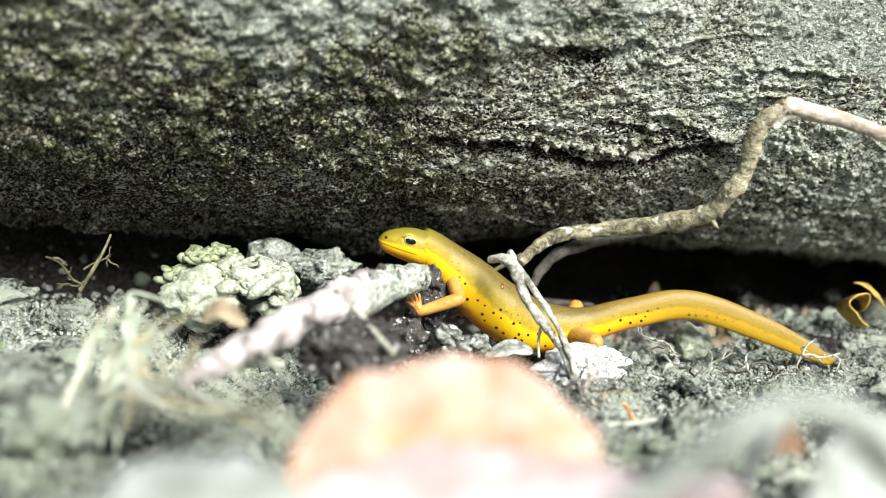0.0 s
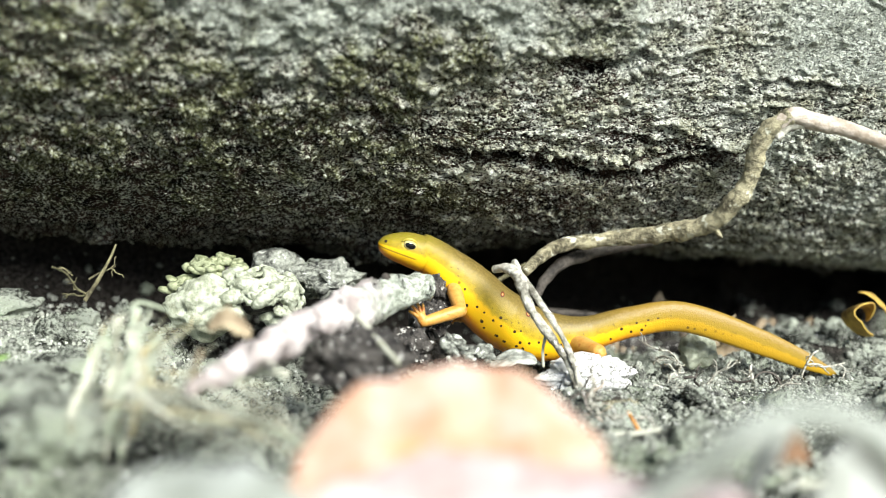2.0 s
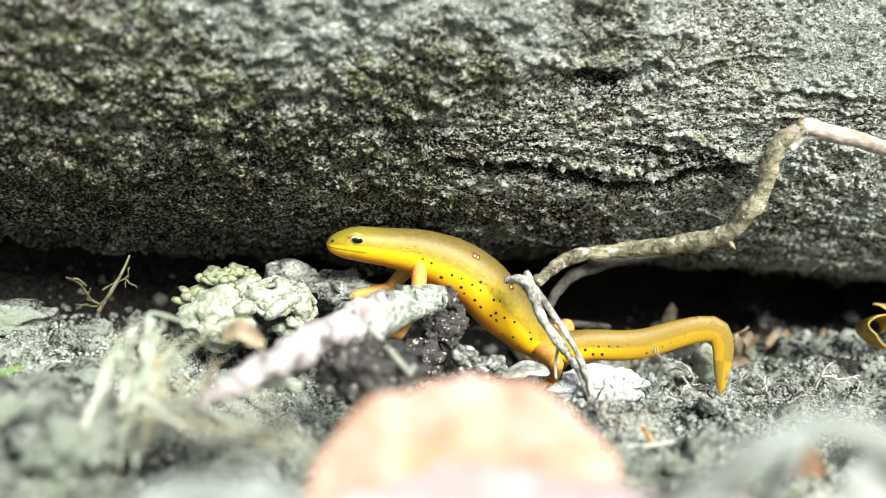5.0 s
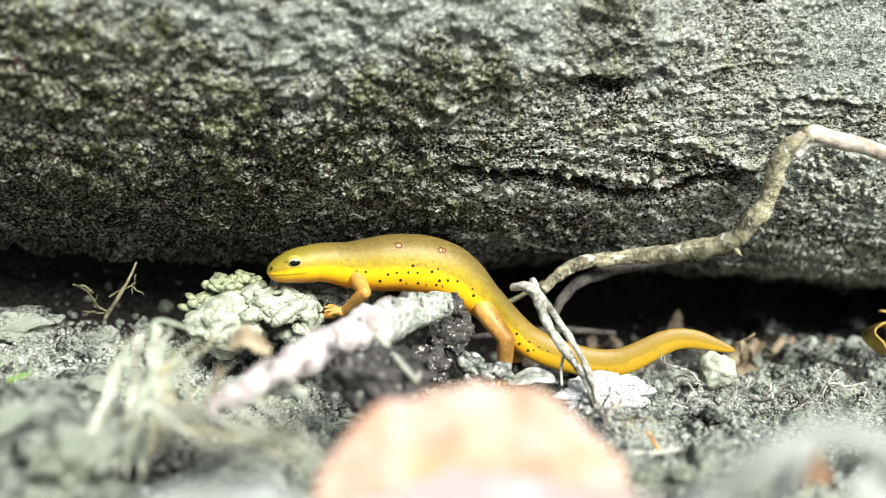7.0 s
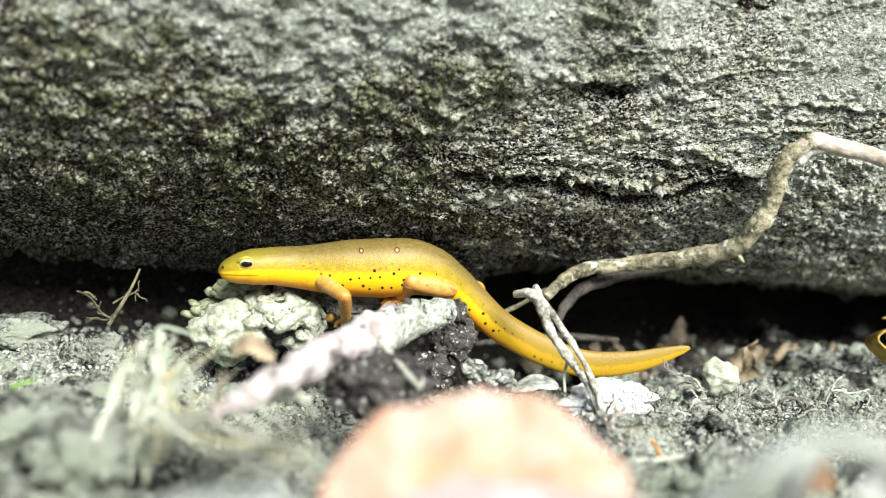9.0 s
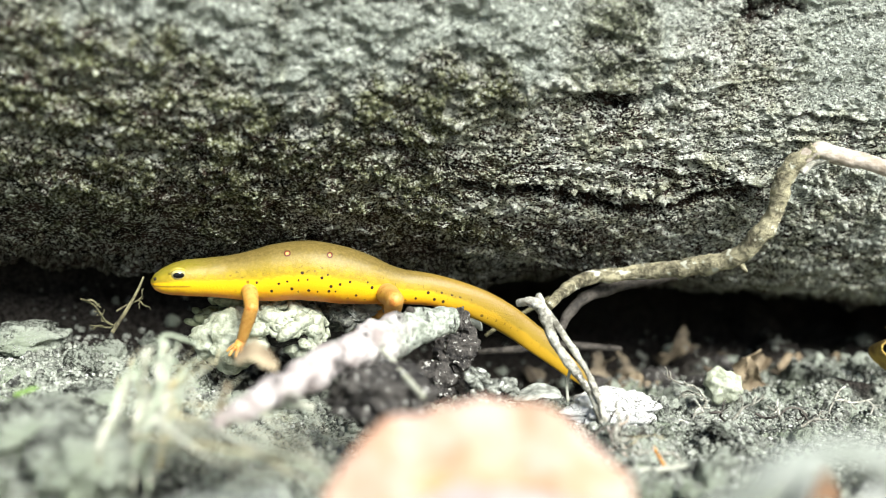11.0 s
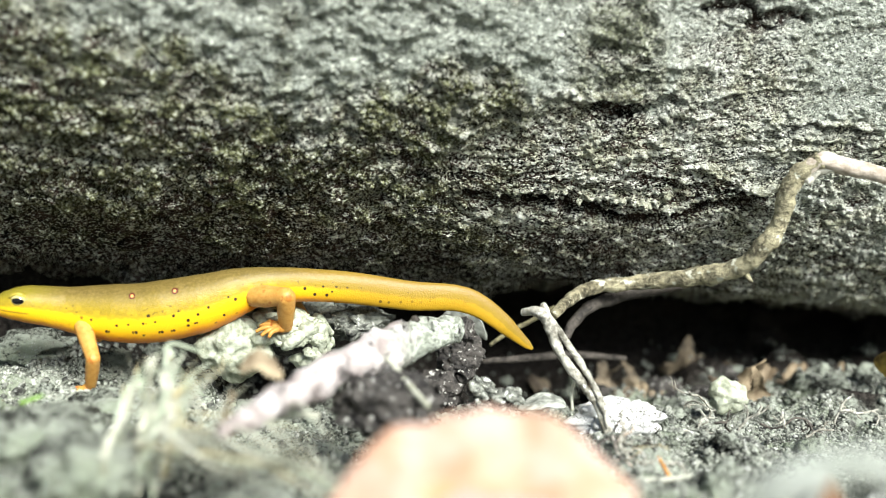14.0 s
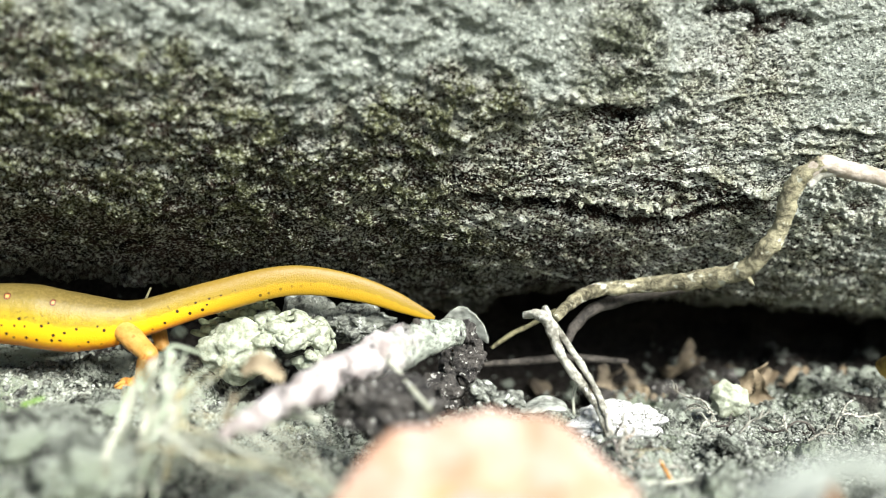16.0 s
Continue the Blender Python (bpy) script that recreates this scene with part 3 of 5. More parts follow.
def soil_height(x, y):
    q = np.stack([x, y, 0 * x], -1)
    near = ramp(np.hypot(x, y), 2500, 120)
    clods = ramp(fbm(q / 9.0, 3, 101), 0.42, 0.66) * 3.4 + (fbm(q / 2.4, 3, 111) - 0.5) * 2.0 + (fbm(q / 0.9, 2, 121) - 0.5) * 0.7
    return ground_height(x, y) + near * (clods - 1.8) + (fbm(q / 400, 3, 131) - 0.5) * 60 * ramp(np.hypot(x, y), 300, 2500)


def ground():
    outer = np.array([125, 160, 220, 320, 500, 800, 1400, 2600, 5000, 10000, 20000, 40000])
    xs = np.concatenate([-outer[::-1], np.arange(-105, 106, 0.5), outer])
    ys = np.concatenate([-outer[::-1], np.arange(-110, 116, 0.5), outer])
    x, y = np.meshgrid(xs, ys, indexing="ij")
    p = np.stack([x, y, soil_height(x, y)], -1) * MM
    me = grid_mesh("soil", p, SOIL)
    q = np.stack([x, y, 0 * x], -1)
    # painted shade deepens towards the log; scattered humus patches lie in the open
    dark_soil = ramp(fbm(q / 14.0, 3, 141) + (y - 0.25 * x - 12) / 34, 0.45, 0.78) + ramp(fbm(q / 11.0, 3, 151), 0.60, 0.70) * ramp(x, -10, 10)
    put_values(me, "shade_and_humus", np.clip(dark_soil, 0, 1) * ramp(np.hypot(x, y), 700, 300))
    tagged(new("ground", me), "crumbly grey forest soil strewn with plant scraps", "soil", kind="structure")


def z_at(x, y):
    return float(soil_height(np.array([float(x)]), np.array([float(y)]))[0])


ground()


def soil_crumbs():
    rng = np.random.default_rng(7)
    for batch, (count, box, low, high, level) in enumerate(((9000, (-80, 85, -60, 55), 0.22, 0.8, 1), (380, (-85, 85, -75, 60), 0.9, 2.2, 3), (11000, (8, 60, -40, 14), 0.12, 0.40, 0), (9000, (5, 62, -42, 10), 0.13, 0.30, 0), (3500, (-75, -20, -34, 2), 0.15, 0.45, 1))):
        x, y = rng.uniform(box[0], box[1], count), rng.uniform(box[2], box[3], count)
        size = low + (high - low) * rng.random(count) ** 2.5
        keep = y - 0.25 * x < rng.uniform(14, 46, count)
        x, y, size = x[keep], y[keep], size[keep]
        count = len(x)
        z = soil_height(x, y) + size * 0.25
        dims = size[:, None] * rng.uniform(0.7, 1.25, (count, 3))
        me = lumps("crumbs", np.stack([x, y, z], 1), dims, SOIL if level == 3 else PALE_GRIT if batch > 2 else CLOD, level, 0.9 if level == 3 else 0.6, 9 + level, 2.4 if level == 3 else 1.3, level > 1)
        tagged(new("soil_crumbs", me), "loose grey crumbs and small clods of soil", "soil", kind="stuff")


soil_crumbs()


# ---- twigs and sticks ----
def curved_branch():
    pts = [(69.7, -12.1, 35.1), (64.5, -10.6, 36.6), (58.4, -9.4, 38.9), (53.2, -8.8, 40.1), (50.7, -8.5, 40.8), (47.9, -7.6, 39.0), (46.5, -7.0, 36.1), (45.7, -5.8, 31.4), (43.6, -5.0, 27.5), (40.3, -2.0, 24.0), (34.2, 2.0, 22.1), (27.4, 5.0, 21.1), (20.0, 5.0, 20.2), (15.5, 1.0, 19.0), (12.1, -4.0, 16.9)]
    ob = thing("crooked_twig", "crooked lichen-flecked grey-brown twig leaning on the log", "twig", at=Vector(pts[0]) * MM)
    part("stem", tube("crooked_stem", pts[4:], [1.35, 1.4, 1.35, 1.4, 1.5, 1.6, 1.3, 1.2, 1.1, 1.0, 0.8], TWIG, 0.4, 560, 18, 0.3, 3), ob, at=at_mm(np.array(pts[4]) - pts[0]))
    part("tip", tube("crooked_tip", pts[:6], [1.0, 1.05, 1.1, 1.2, 1.35, 1.2], BEIGE_TWIG, 0.3, 500, 18, 0.3, 3), ob, "pale beige bare end")
    stub = [(48.8, -7.9, 37.5), (50.2, -8.2, 39.0), (52.8, -9.1, 39.8)]
    part("fork", tube("fork_stem", stub, [0.75, 0.7, 0.6], PALE_TWIG, 0.2, 600, 10, 0.35, 4), ob, "pale peeled side shoot", at_mm(np.array(stub[0]) - pts[0]))
    low = [(34.8, 9.0, 20.0), (30.2, 10.0, 19.3), (24.5, 10.0, 18.1), (19.5, 8.0, 16.6), (16.3, 6.0, 14.1), (14.8, 5.0, 11.7)]
    part("side_root", tube("side_root_stem", low, [0.8, 1.1, 1.1, 1.1, 1.0, 0.7], DARK_TWIG, 0.4, 500, 12, 0.35, 5), ob, "dark side shoot", at_mm(np.array(low[0]) - pts[0]))
    for k, peg in enumerate(([(41.5, -3.0, 23.8), (42.4, -4.0, 22.1)],)):
        part("spur", tube("spur_stem", peg, [0.5, 0.3], TWIG, 0.3, 600, 8, 0.3, 6 + k), ob, at=at_mm(np.array(peg[0]) - pts[0]))


def twisted_twig():
    a = [(7.2, -9.0, 18.1), (8.9, -11.5, 18.6), (10.4, -13.0, 17.5), (11.6, -14.0, 14.3), (13.3, -14.0, 11.3), (15.7, -15.0, 8.2), (17.7, -15.5, 5.0), (19.4, -17.0, 0.3), (20.1, -17.0, -1.8)]
    b = [(10.4, -11.0, 18.4), (12.7, -14.0, 15.1), (15.0, -14.0, 11.8), (17.3, -15.5, 7.9), (18.7, -16.5, 4.0), (19.4, -17.0, 0.2)]
    c = [(10.1, -9.0, 19.2), (10.4, -11.0, 18.5), (11.0, -12.0, 17.3)]
    e = [(14.5, -13.0, 8.7), (14.1, -13.0, 6.6), (14.1, -14.0, 4.3)]
    ob = thing("twisted_twig", "pale grey twig of two twisted strands standing in the soil", "twig", at=Vector(a[-1]) * MM)
    for name, q, r, m, s in (("strand", a, [0.6, 0.9, 0.85, 0.7, 0.62, 0.6, 0.58, 0.55, 0.5], PALE_TWIG, 1), ("strand", b, [0.45, 0.5, 0.52, 0.5, 0.48, 0.4], PALE_TWIG, 2),
                          ("spur", c, [0.5, 0.5, 0.4], PALE_TWIG, 3), ("rootlet", e, [0.25, 0.2, 0.2], STRAW, 5)):
        part(name, tube(name, q, r, m, 0.5, 620, 12, 0.25, s), ob, at=at_mm(np.array(q[0]) - a[-1]))


def broken_stick():
    pts = [(-2.5, -13.0, 15.8), (-4.5, -14.0, 16.0), (-8.4, -18.0, 15.8), (-11.9, -24.0, 15.5), (-15.9, -34.0, 15.1), (-20.0, -43.0, 14.4), (-23.6, -53.0, 13.7), (-25.3, -59.0, 13.6)]
    ob = thing("broken_stick", "weathered whitish broken stick lying on the soil", "stick", at=Vector(pts[0]) * MM)
    part("stem", tube("stick_stem", pts, [1.9, 2.7, 2.6, 2.3, 2.2, 1.9, 1.3, 0.6], STICK, 0.6, 330, 20, 0.5, 21), ob)
    for k, t in enumerate((2, 3.4)):
        c = np.array(pts[2]) * (1 - k * 0.5) + np.array(pts[3]) * k * 0.5
        ang = np.linspace(-0.4, 2.6, 9)
        ring = [c + np.array((0.3 * math.sin(3 * g), -2.55 * math.cos(g) * 0.6, 2.6 * math.sin(g))) for g in ang]
        part("bark_curl", tube("curl", ring, [0.3, 0.5, 0.55, 0.5, 0.3], PALE_TWIG if k else DARK_TWIG, 0.4, 700, 8, 0.3, 23 + k), ob, "raised bark ring", at_mm(ring[0] - pts[0]))
    for k, (c, h) in enumerate((((-1.9, -6.0, 14.5), (1.7, 2.0, 2.2)), ((-0.7, -4.5, 11.2), (2.0, 2.0, 2.2)))):
        part("end_crust", lumps("end_crust", [(0, 0, 0)], [h], GRIT, 5, 0.6, 27 + k, 2.8), ob, "dark gritty crust on the broken end", at_mm(np.array(c) - pts[0]))
    side = [(-11.3, -30.0, 15.1), (-8.7, -36.0, 13.6), (-5.6, -42.0, 12.0)]
    part("side_shoot", tube("shoot", side, [0.5, 0.45, 0.35], STRAW, 0.2, 600, 8, 0.4, 26), ob, "thin dry side shoot", at_mm(np.array(side[0]) - pts[0]))


def loose_stem(name, label, category, pts, radii, material, seed, group="", rough=0.2, flat=1.0):
    ob = new(name, tube(name, pts, radii, material, rough, 700, 9, 0.35, seed, flat))
    ob.location = Vector(pts[0]) * MM
    return tagged(ob, label, category, group)


curved_branch()
twisted_twig()
broken_stick()
loose_stem("dry_straw", "thin pale dry straw lying on the soil", "straw", [(18.7, -34.0, 0.9), (22.2, -36.0, 1.4), (26.2, -37.0, 2.4)], [0.45, 0.4, 0.3], STRAW, 31)
loose_stem("orange_needle", "thin orange-brown pine needle on the soil", "needle", [(23.9, -28.0, 1.9), (24.6, -33.0, 0.5), (25.4, -38.0, -1.3)], [0.25, 0.25, 0.2], ORANGE, 32)
# grey root drawn in the near-black twig colour for the hollow's shade
loose_stem("dead_root", "dim grey root lying in the dark hollow", "root", [(1.1, 9.0, 6.9), (8.4, 12.0, 6.8), (16.5, 15.0, 6.9), (26.9, 18.0, 5.7)], [0.5, 0.7, 0.7, 0.45], DARK_TWIG, 35)
loose_stem("thin_twig", "thin lichened twig leaning below the log", "twig", [(13.2, 7.0, 16.6), (9.1, 7.5, 14.0), (5.7, 7.0, 12.4), (2.4, 6.0, 10.2)], [0.4, 0.42, 0.42, 0.35], OLIVE_TWIG, 36)
loose_stem("thin_twig", "thin bare twig standing in the dark hollow", "twig", [(-49.9, -8.0, 21.8), (-51.0, -8.0, 19.5), (-52.6, -9.0, 16.4), (-54.3, -10.0, 13.5)], [0.16, 0.24, 0.3, 0.3], OLIVE_TWIG, 33)


def rootlets(label, roots, seed, material):
    rng = np.random.default_rng(seed)
    base = np.array(roots[0][0])
    ob = thing("rootlet_tuft", label, "roots", "rootlets on the soil", at=Vector(base) * MM)

    def grow(p, way, length, r, depth):
        q, pts = np.array(p, float), [np.array(p, float)]
        for _ in range(5):
            way = way + rng.normal(0, 0.38, 3)
            way /= np.linalg.norm(way)
            q = q + way * length / 5
            pts.append(q.copy())
        part("root_fibre", tube("fibre", pts, [r, r * 0.85, r * 0.6], material, 0.25, 800, 6, 0.4, seed), ob, at=at_mm(pts[0] - base))
        if depth:
            for _ in range(2):
                k = rng.integers(1, 5)
                grow(pts[k], way + rng.normal(0, 0.7, 3), length * rng.uniform(0.35, 0.6), r * 0.7, depth - 1)
    for a, b in roots:
        a, b = np.array(a) + (0, 0, 0.6), np.array(b) + (0, 0, 1.2)
        grow(a, (b - a) / np.linalg.norm(b - a), np.linalg.norm(b - a) * 1.15, 0.20, 2)


for k, (root, material) in enumerate((
        ([(35.8, -8.0, 2.0), (33.1, -8.0, 7.7)], PALE_TWIG),
        ([(33.0, -9.0, 2.7), (34.3, -9.0, 6.2)], PALE_TWIG),
        ([(42.2, -11.0, 1.3), (48.2, -10.0, 5.4)], DARK_TWIG),
        ([(45.4, -11.0, 3.2), (45.8, -14.0, -1.0)], PALE_TWIG),
        ([(53.0, -11.0, 1.4), (55.8, -10.0, 3.9)], PALE_TWIG),
        ([(53.7, -11.0, 3.3), (58.8, -11.0, 2.0)], PALE_TWIG),
        ([(35.2, -12.0, 1.6), (42.2, -12.0, 2.5)], DARK_TWIG),
        ([(28.8, -15.0, 0.9), (35.0, -16.0, 0.8)], PALE_TWIG),
        ([(21.4, -18.0, -0.8), (25.1, -22.0, -1.9)], PALE_TWIG),
        ([(18.7, -17.0, -1.1), (23.2, -19.0, 0.4)], DARK_TWIG))):
    rootlets("tuft of fine branching rootlets on the soil", [root], 300 + k, material)
for k, (root, material) in enumerate((
        ([(20.1, -19.0, -2.1), (24.0, -19.0, -0.4)], PALE_TWIG),
        ([(18.9, -24.0, 1.8), (22.5, -27.0, 1.6)], DARK_TWIG),
        ([(19.7, -26.0, 1.3), (17.4, -29.0, 0.3)], PALE_TWIG),
        ([(20.8, -26.0, 1.7), (24.2, -26.0, 3.1)], TWIG),
        ([(19.2, -27.0, 0.8), (22.6, -31.0, 0.6)], PALE_TWIG),
        ([(24.2, -30.0, 1.4), (27.7, -32.0, 1.3)], PALE_TWIG),
        ([(34.6, -9.0, 3.5), (37.1, -8.0, 6.4)], PALE_TWIG),
        ([(38.0, -14.0, 1.1), (42.5, -14.0, 1.7)], PALE_TWIG),
        ([(47.5, -15.0, 0.5), (50.6, -13.0, 2.5)], PALE_TWIG),
        ([(-54.4, -9.0, 13.8), (-61.7, -9.0, 15.3)], OLIVE_TWIG))):
    rootlets("tuft of fine branching rootlets on the soil", [root], 310 + k, material)
for k, (root, material) in enumerate((
        ([(-53.9, -9.0, 16.0), (-50.3, -8.0, 17.1)], OLIVE_TWIG),
        ([(-53.5, -9.0, 14.6), (-57.1, -9.0, 12.0)], OLIVE_TWIG),
        ([(18.4, -24.0, 2.2), (21.3, -22.0, 4.4)], PALE_TWIG),
        ([(18.5, -26.0, 2.4), (22.9, -26.0, 3.2)], BEIGE_TWIG),
        ([(18.6, -28.0, 2.2), (23.7, -30.0, 2.5)], PALE_TWIG),
        ([(17.9, -25.0, 2.8), (14.6, -27.0, 1.1)], DARK_TWIG),
        ([(19.1, -27.0, 2.7), (20.8, -32.0, 0.6)], PALE_TWIG),
        ([(18.4, -24.0, 2.9), (19.4, -30.0, 1.4)], BEIGE_TWIG))):
    rootlets("tuft of fine branching rootlets on the soil", [root], 320 + k, material)


# ---- clods, castings, stones ----
def pellet_pile(name, label, category, spots, seed, material, size=(0.45, 1.25)):
    """A heap of rounded soil pellets: spots are a centre and its three half axes in mm."""
    rng = np.random.default_rng(seed)
    base = np.array(spots[0][0], float)
    ob = thing(name, label, category, at=Vector(base) * MM)
    shapes = [lumps("pellet", [(0, 0, 0)], [(1.0 + 0.28 * k, 0.95, 0.9)], material, 2, 0.42, seed + k, 1.5) for k in range(5)]
    for c, r, count in spots:
        c, r = np.array(c, float), np.array(r, float)
        # black core puts shade into the gaps between the pellets
        part("core", lumps("core", [c - base], [r * 0.80], GRIT, 3, 0.3, seed), ob, "core blackened for the shade between the pellets")
        w = rng.normal(0, 1, (count, 3))
        w /= np.linalg.norm(w, axis=1)[:, None]
        w[:, 2] = np.abs(w[:, 2]) * np.where(rng.random(count) < 0.8, 1, -1)
        w[:, 1] = -np.abs(w[:, 1])
        for k in range(count // 5):
            g, lift = rng.uniform(-2.6, -0.5), rng.uniform(0.05, 0.9)
            path = []
            for _ in range(7):
                path.append(c - base + r * 1.02 * np.array((math.cos(g) * math.cos(lift), math.sin(g) * math.cos(lift), math.sin(lift))))
                g, lift = g + rng.normal(0.12, 0.22), lift + rng.normal(0, 0.24)
            fat = rng.uniform(size[0], size[1]) * 0.75
            part("coil", tube("coil", path, [fat * 0.7, fat, fat, fat * 0.6], material, 0.45, 650, 10, 0.3, seed + k), ob, at=at_mm(path[0]))
        for k in range(count // 2):
            grain = rng.uniform(size[0], size[1])
            m = pose(*((c + w[k] * r * rng.uniform(0.82, 1.1) - base) * MM), *rng.uniform(-40, 40, 3)) @ Matrix.Diagonal((grain, grain, grain, 1))
            part("pellet", shapes[k % len(shapes)], ob, at=m)
    return ob


def clod(name, label, category, centre, half, seed, material, level=4, rough=0.45, freq=1.3):
    ob = new(name, lumps(name, [(0, 0, 0)], [half], material, level, rough, seed, freq))
    ob.location = Vector(centre) * MM
    return tagged(ob, label, category)


pellet_pile("worm_casting", "pale greenish-grey heap of knobbly worm castings", "worm casting",
            [((-29.0, -5.0, 13.5), (5.5, 5, 4.2), 90), ((-25.3, -6.0, 12.8), (3.2, 3, 3.4), 40)], 401, CAST)
pellet_pile("worm_casting", "olive mossy heap of worm castings under the log", "worm casting", [((-36.3, -1.0, 17.2), (4.4, 3.5, 2.2), 60), ((-40.9, -2.0, 14.3), (3, 3, 1.6), 30)], 431, MOSSY, (0.4, 0.9))
clod("pale_clod", "smooth pale clod of dried soil", "clod", (-36.9, -8.0, 12.0), (5.4, 4, 4.4), 402, CAST, 5, 0.5, 2.2)
pellet_pile("small_casting", "small grey chain of soil pellets", "worm casting", [((3.0, -16.0, 6.7), (3.4, 3, 1.7), 36), ((0.1, -16.0, 7.9), (2.2, 2, 1.5), 20)], 403, CLOD, (0.4, 0.75))
clod("gritty_clod", "dark gritty clod under the broken stick", "clod", (-2.6, -6.5, 10.4), (3.0, 2.4, 3.2), 404, GRIT, 5, 0.6, 2.8)
clod("gritty_clod", "grey gritty clod beside the broken stick", "clod", (-5.3, -14.0, 7.1), (3.2, 2.6, 2.8), 405, GRIT, 5, 0.6, 2.8)
# black soil colour stands in for the shade under the stick
clod("gritty_clod", "gritty clod blackened for the shade under the broken stick", "clod", (-11.3, -36.0, 10.6), (6, 4, 3.4), 406, GRIT, 5, 0.6, 2.8)
clod("gritty_clod", "grey clod lying below the log", "clod", (-27.7, 2.0, 16.4), (4.2, 4, 3.4), 407, CLOD, 4, 0.5, 1.6)
clod("gritty_clod", "grey clod lying below the log", "clod", (-18.8, 0.0, 14.9), (5.6, 4, 3.0), 408, CLOD, 5, 0.6, 2.8)
clod("gritty_clod", "grey clod lying below the log", "clod", (-21.7, 3.0, 14.9), (3.2, 3, 3.0), 409, SOIL, 4, 0.4, 1.6)
clod("white_scrap", "white netted crust of a dead leaf on the soil", "leaf scrap", (20.6, -12.0, 2.4), (6.0, 3.6, 3.0), 410, NETTED, 5, 0.75, 1.7)
clod("pebble", "pale rounded pebble on the soil", "pebble", (41.8, 6.0, 1.9), (3.0, 2.6, 2.8), 411, CAST, 4, 0.6, 1.8)
for k, (p, h) in enumerate((((-72.3, 0.0, 10.3), (6, 5, 3)), ((-50.3, -22.0, 5.4), (7, 5, 3.4)), ((-53.8, -32.0, 5.4), (7, 6, 3.6)), ((-50.6, -45.0, 7.8), (7, 6, 4)), ((-41.2, -52.0, 7.5), (6, 6, 4)))):
    clod("soil_clod", "large crumbly grey clod of soil", "clod", p, h, 420 + k, SOIL, 5, 0.5, 2.4)


# ---- leaves ----
def leaf_thing(name, label, category, me, at):
    ob = new(name, me)
    ob.location = Vector(at) * MM
    return tagged(ob, label, category)


def oval(v, half, power=0.6):
    return half * max(0.02, math.sin(math.pi * min(max(v, 0.0), 1.0))) ** power


def flap(name, material, base, half, top, bow, seed, ragged=0.04, n=24, power=0.35, thick=0.16):
    """A leaf's lobe rising from a base line placed to fit the camera's view: the line's middle, its half length, the
    way to its top edge and its bulge, in mm.
    """
    half, top, bow = np.array(half), np.array(top), np.array(bow)
    def place(u, v):
        wave = 0.06 * math.sin(5.1 * u + seed) + 0.04 * math.sin(11.3 * u + 2 * seed)
        return tuple(half * u + top * v * (1 + wave) + bow * (math.sin(math.pi * min(v, 1)) * 0.5 + 0.5 * (1 - u * u)))
    return sheet(name, lambda v: oval(0.5 + 0.5 * v, 1.0, power), place, material, thick, n, seed, ragged)


def salmon_leaf():
    leaf = thing("dead_leaf", "large salmon-pink dead leaf leaning over the soil", "leaf", at=Vector((1.6, -73.4, 0.9)) * MM)
    part("blade", sheet("salmon_blade", lambda v: oval(v, 12.9, 0.32) * (1 + 0.035 * math.sin(11 * v) + 0.03 * math.sin(23 * v + 1)),
                        lambda u, v: (u - 1.5 + 1.2 * v * v, -26 * (1 - v) + 0.6 * math.sin(0.5 * u), 22 * v - 3.2 * v * v - 0.0045 * u * u - 0.0011 * max(u, 0) ** 3 + 0.35 * math.sin(0.9 * u + 3 * v)), LEAF, 0.16, 44, 501, 0.03), leaf)
    low = (2.7, -90.0, 13.1)
    part("lobe", flap("pale_lobe", PINK_LEAF, low, (12.3, 0.0, 0.0), (0.2, 6.0, 2.7), (0, -2.5, 0.6), 3), leaf, "whitish pink folded underside", at_mm(np.array(low) - (1.6, -73.4, 0.9)))


salmon_leaf()
for name, label, base, half, top, material, seed in (
        ("grey_leaf", "pale greyish-white dead leaf lying close by", (-14.0, -95.0, 15.3), (6.5, 0.0, 0.0), (-1.4, 6.0, 1.7), PALE_LEAF, 5),
        ("white_leaf", "curled whitish dead leaf lying close by", (30.3, -86.0, 11.4), (4.9, 0.0, 0.0), (2.3, 6.0, 5.2), WHITE_LEAF, 8),
        ("pink_leaf", "small pinkish white scrap of dead leaf", (17.8, -88.0, 12.3), (3.1, 0.0, 0.0), (1.6, 6.0, 0.5), PINK_LEAF, 11)):
    leaf_thing(name, label, "leaf", flap(name, material, base, half, top, (0, -1.5, 0.5), seed, 0.08), base)
leaf_thing("leaf_scrap", "curled grey scrap of dead leaf on the broken stick", "leaf scrap",
           sheet("grey_scrap", lambda v: oval(v, 2.2, 0.4), lambda u, v: (7.5 * v, -u * 0.35, 1.6 * math.sin(3.0 * v) - 3.0 * v * v + 0.85 * u), GREY_LEAF, 0.2, 16, 502), (-5.6, 6.0, 14.4))
leaf_thing("leaf_scrap", "pale grey flake of dead leaf on the soil", "leaf scrap",
           sheet("grey_flake", lambda v: oval(v, 3.0, 0.4), lambda u, v: (7 * v - 3.5, u * 0.8, 1.4 * math.sin(2.6 * v) + 0.15 * u), GREY_LEAF, 0.25, 16, 503), (9.6, -14.0, 4.4))
leaf_thing("curled_leaf", "curled ochre dead leaf in the dark hollow", "leaf",
           sheet("ochre_curl", lambda v: oval(v, 2.5, 0.4), lambda u, v: ((2.6 + 0.9 * math.sin(6 * v)) * math.cos(5.0 * v) + 2.2 * v, -u - 1.5 * v, (2.4 + 0.8 * math.cos(5 * v)) * math.sin(5.0 * v) + 0.35 * u), YELLOW_LEAF, 0.3, 20, 504), (69.2, 10.0, 6.6))
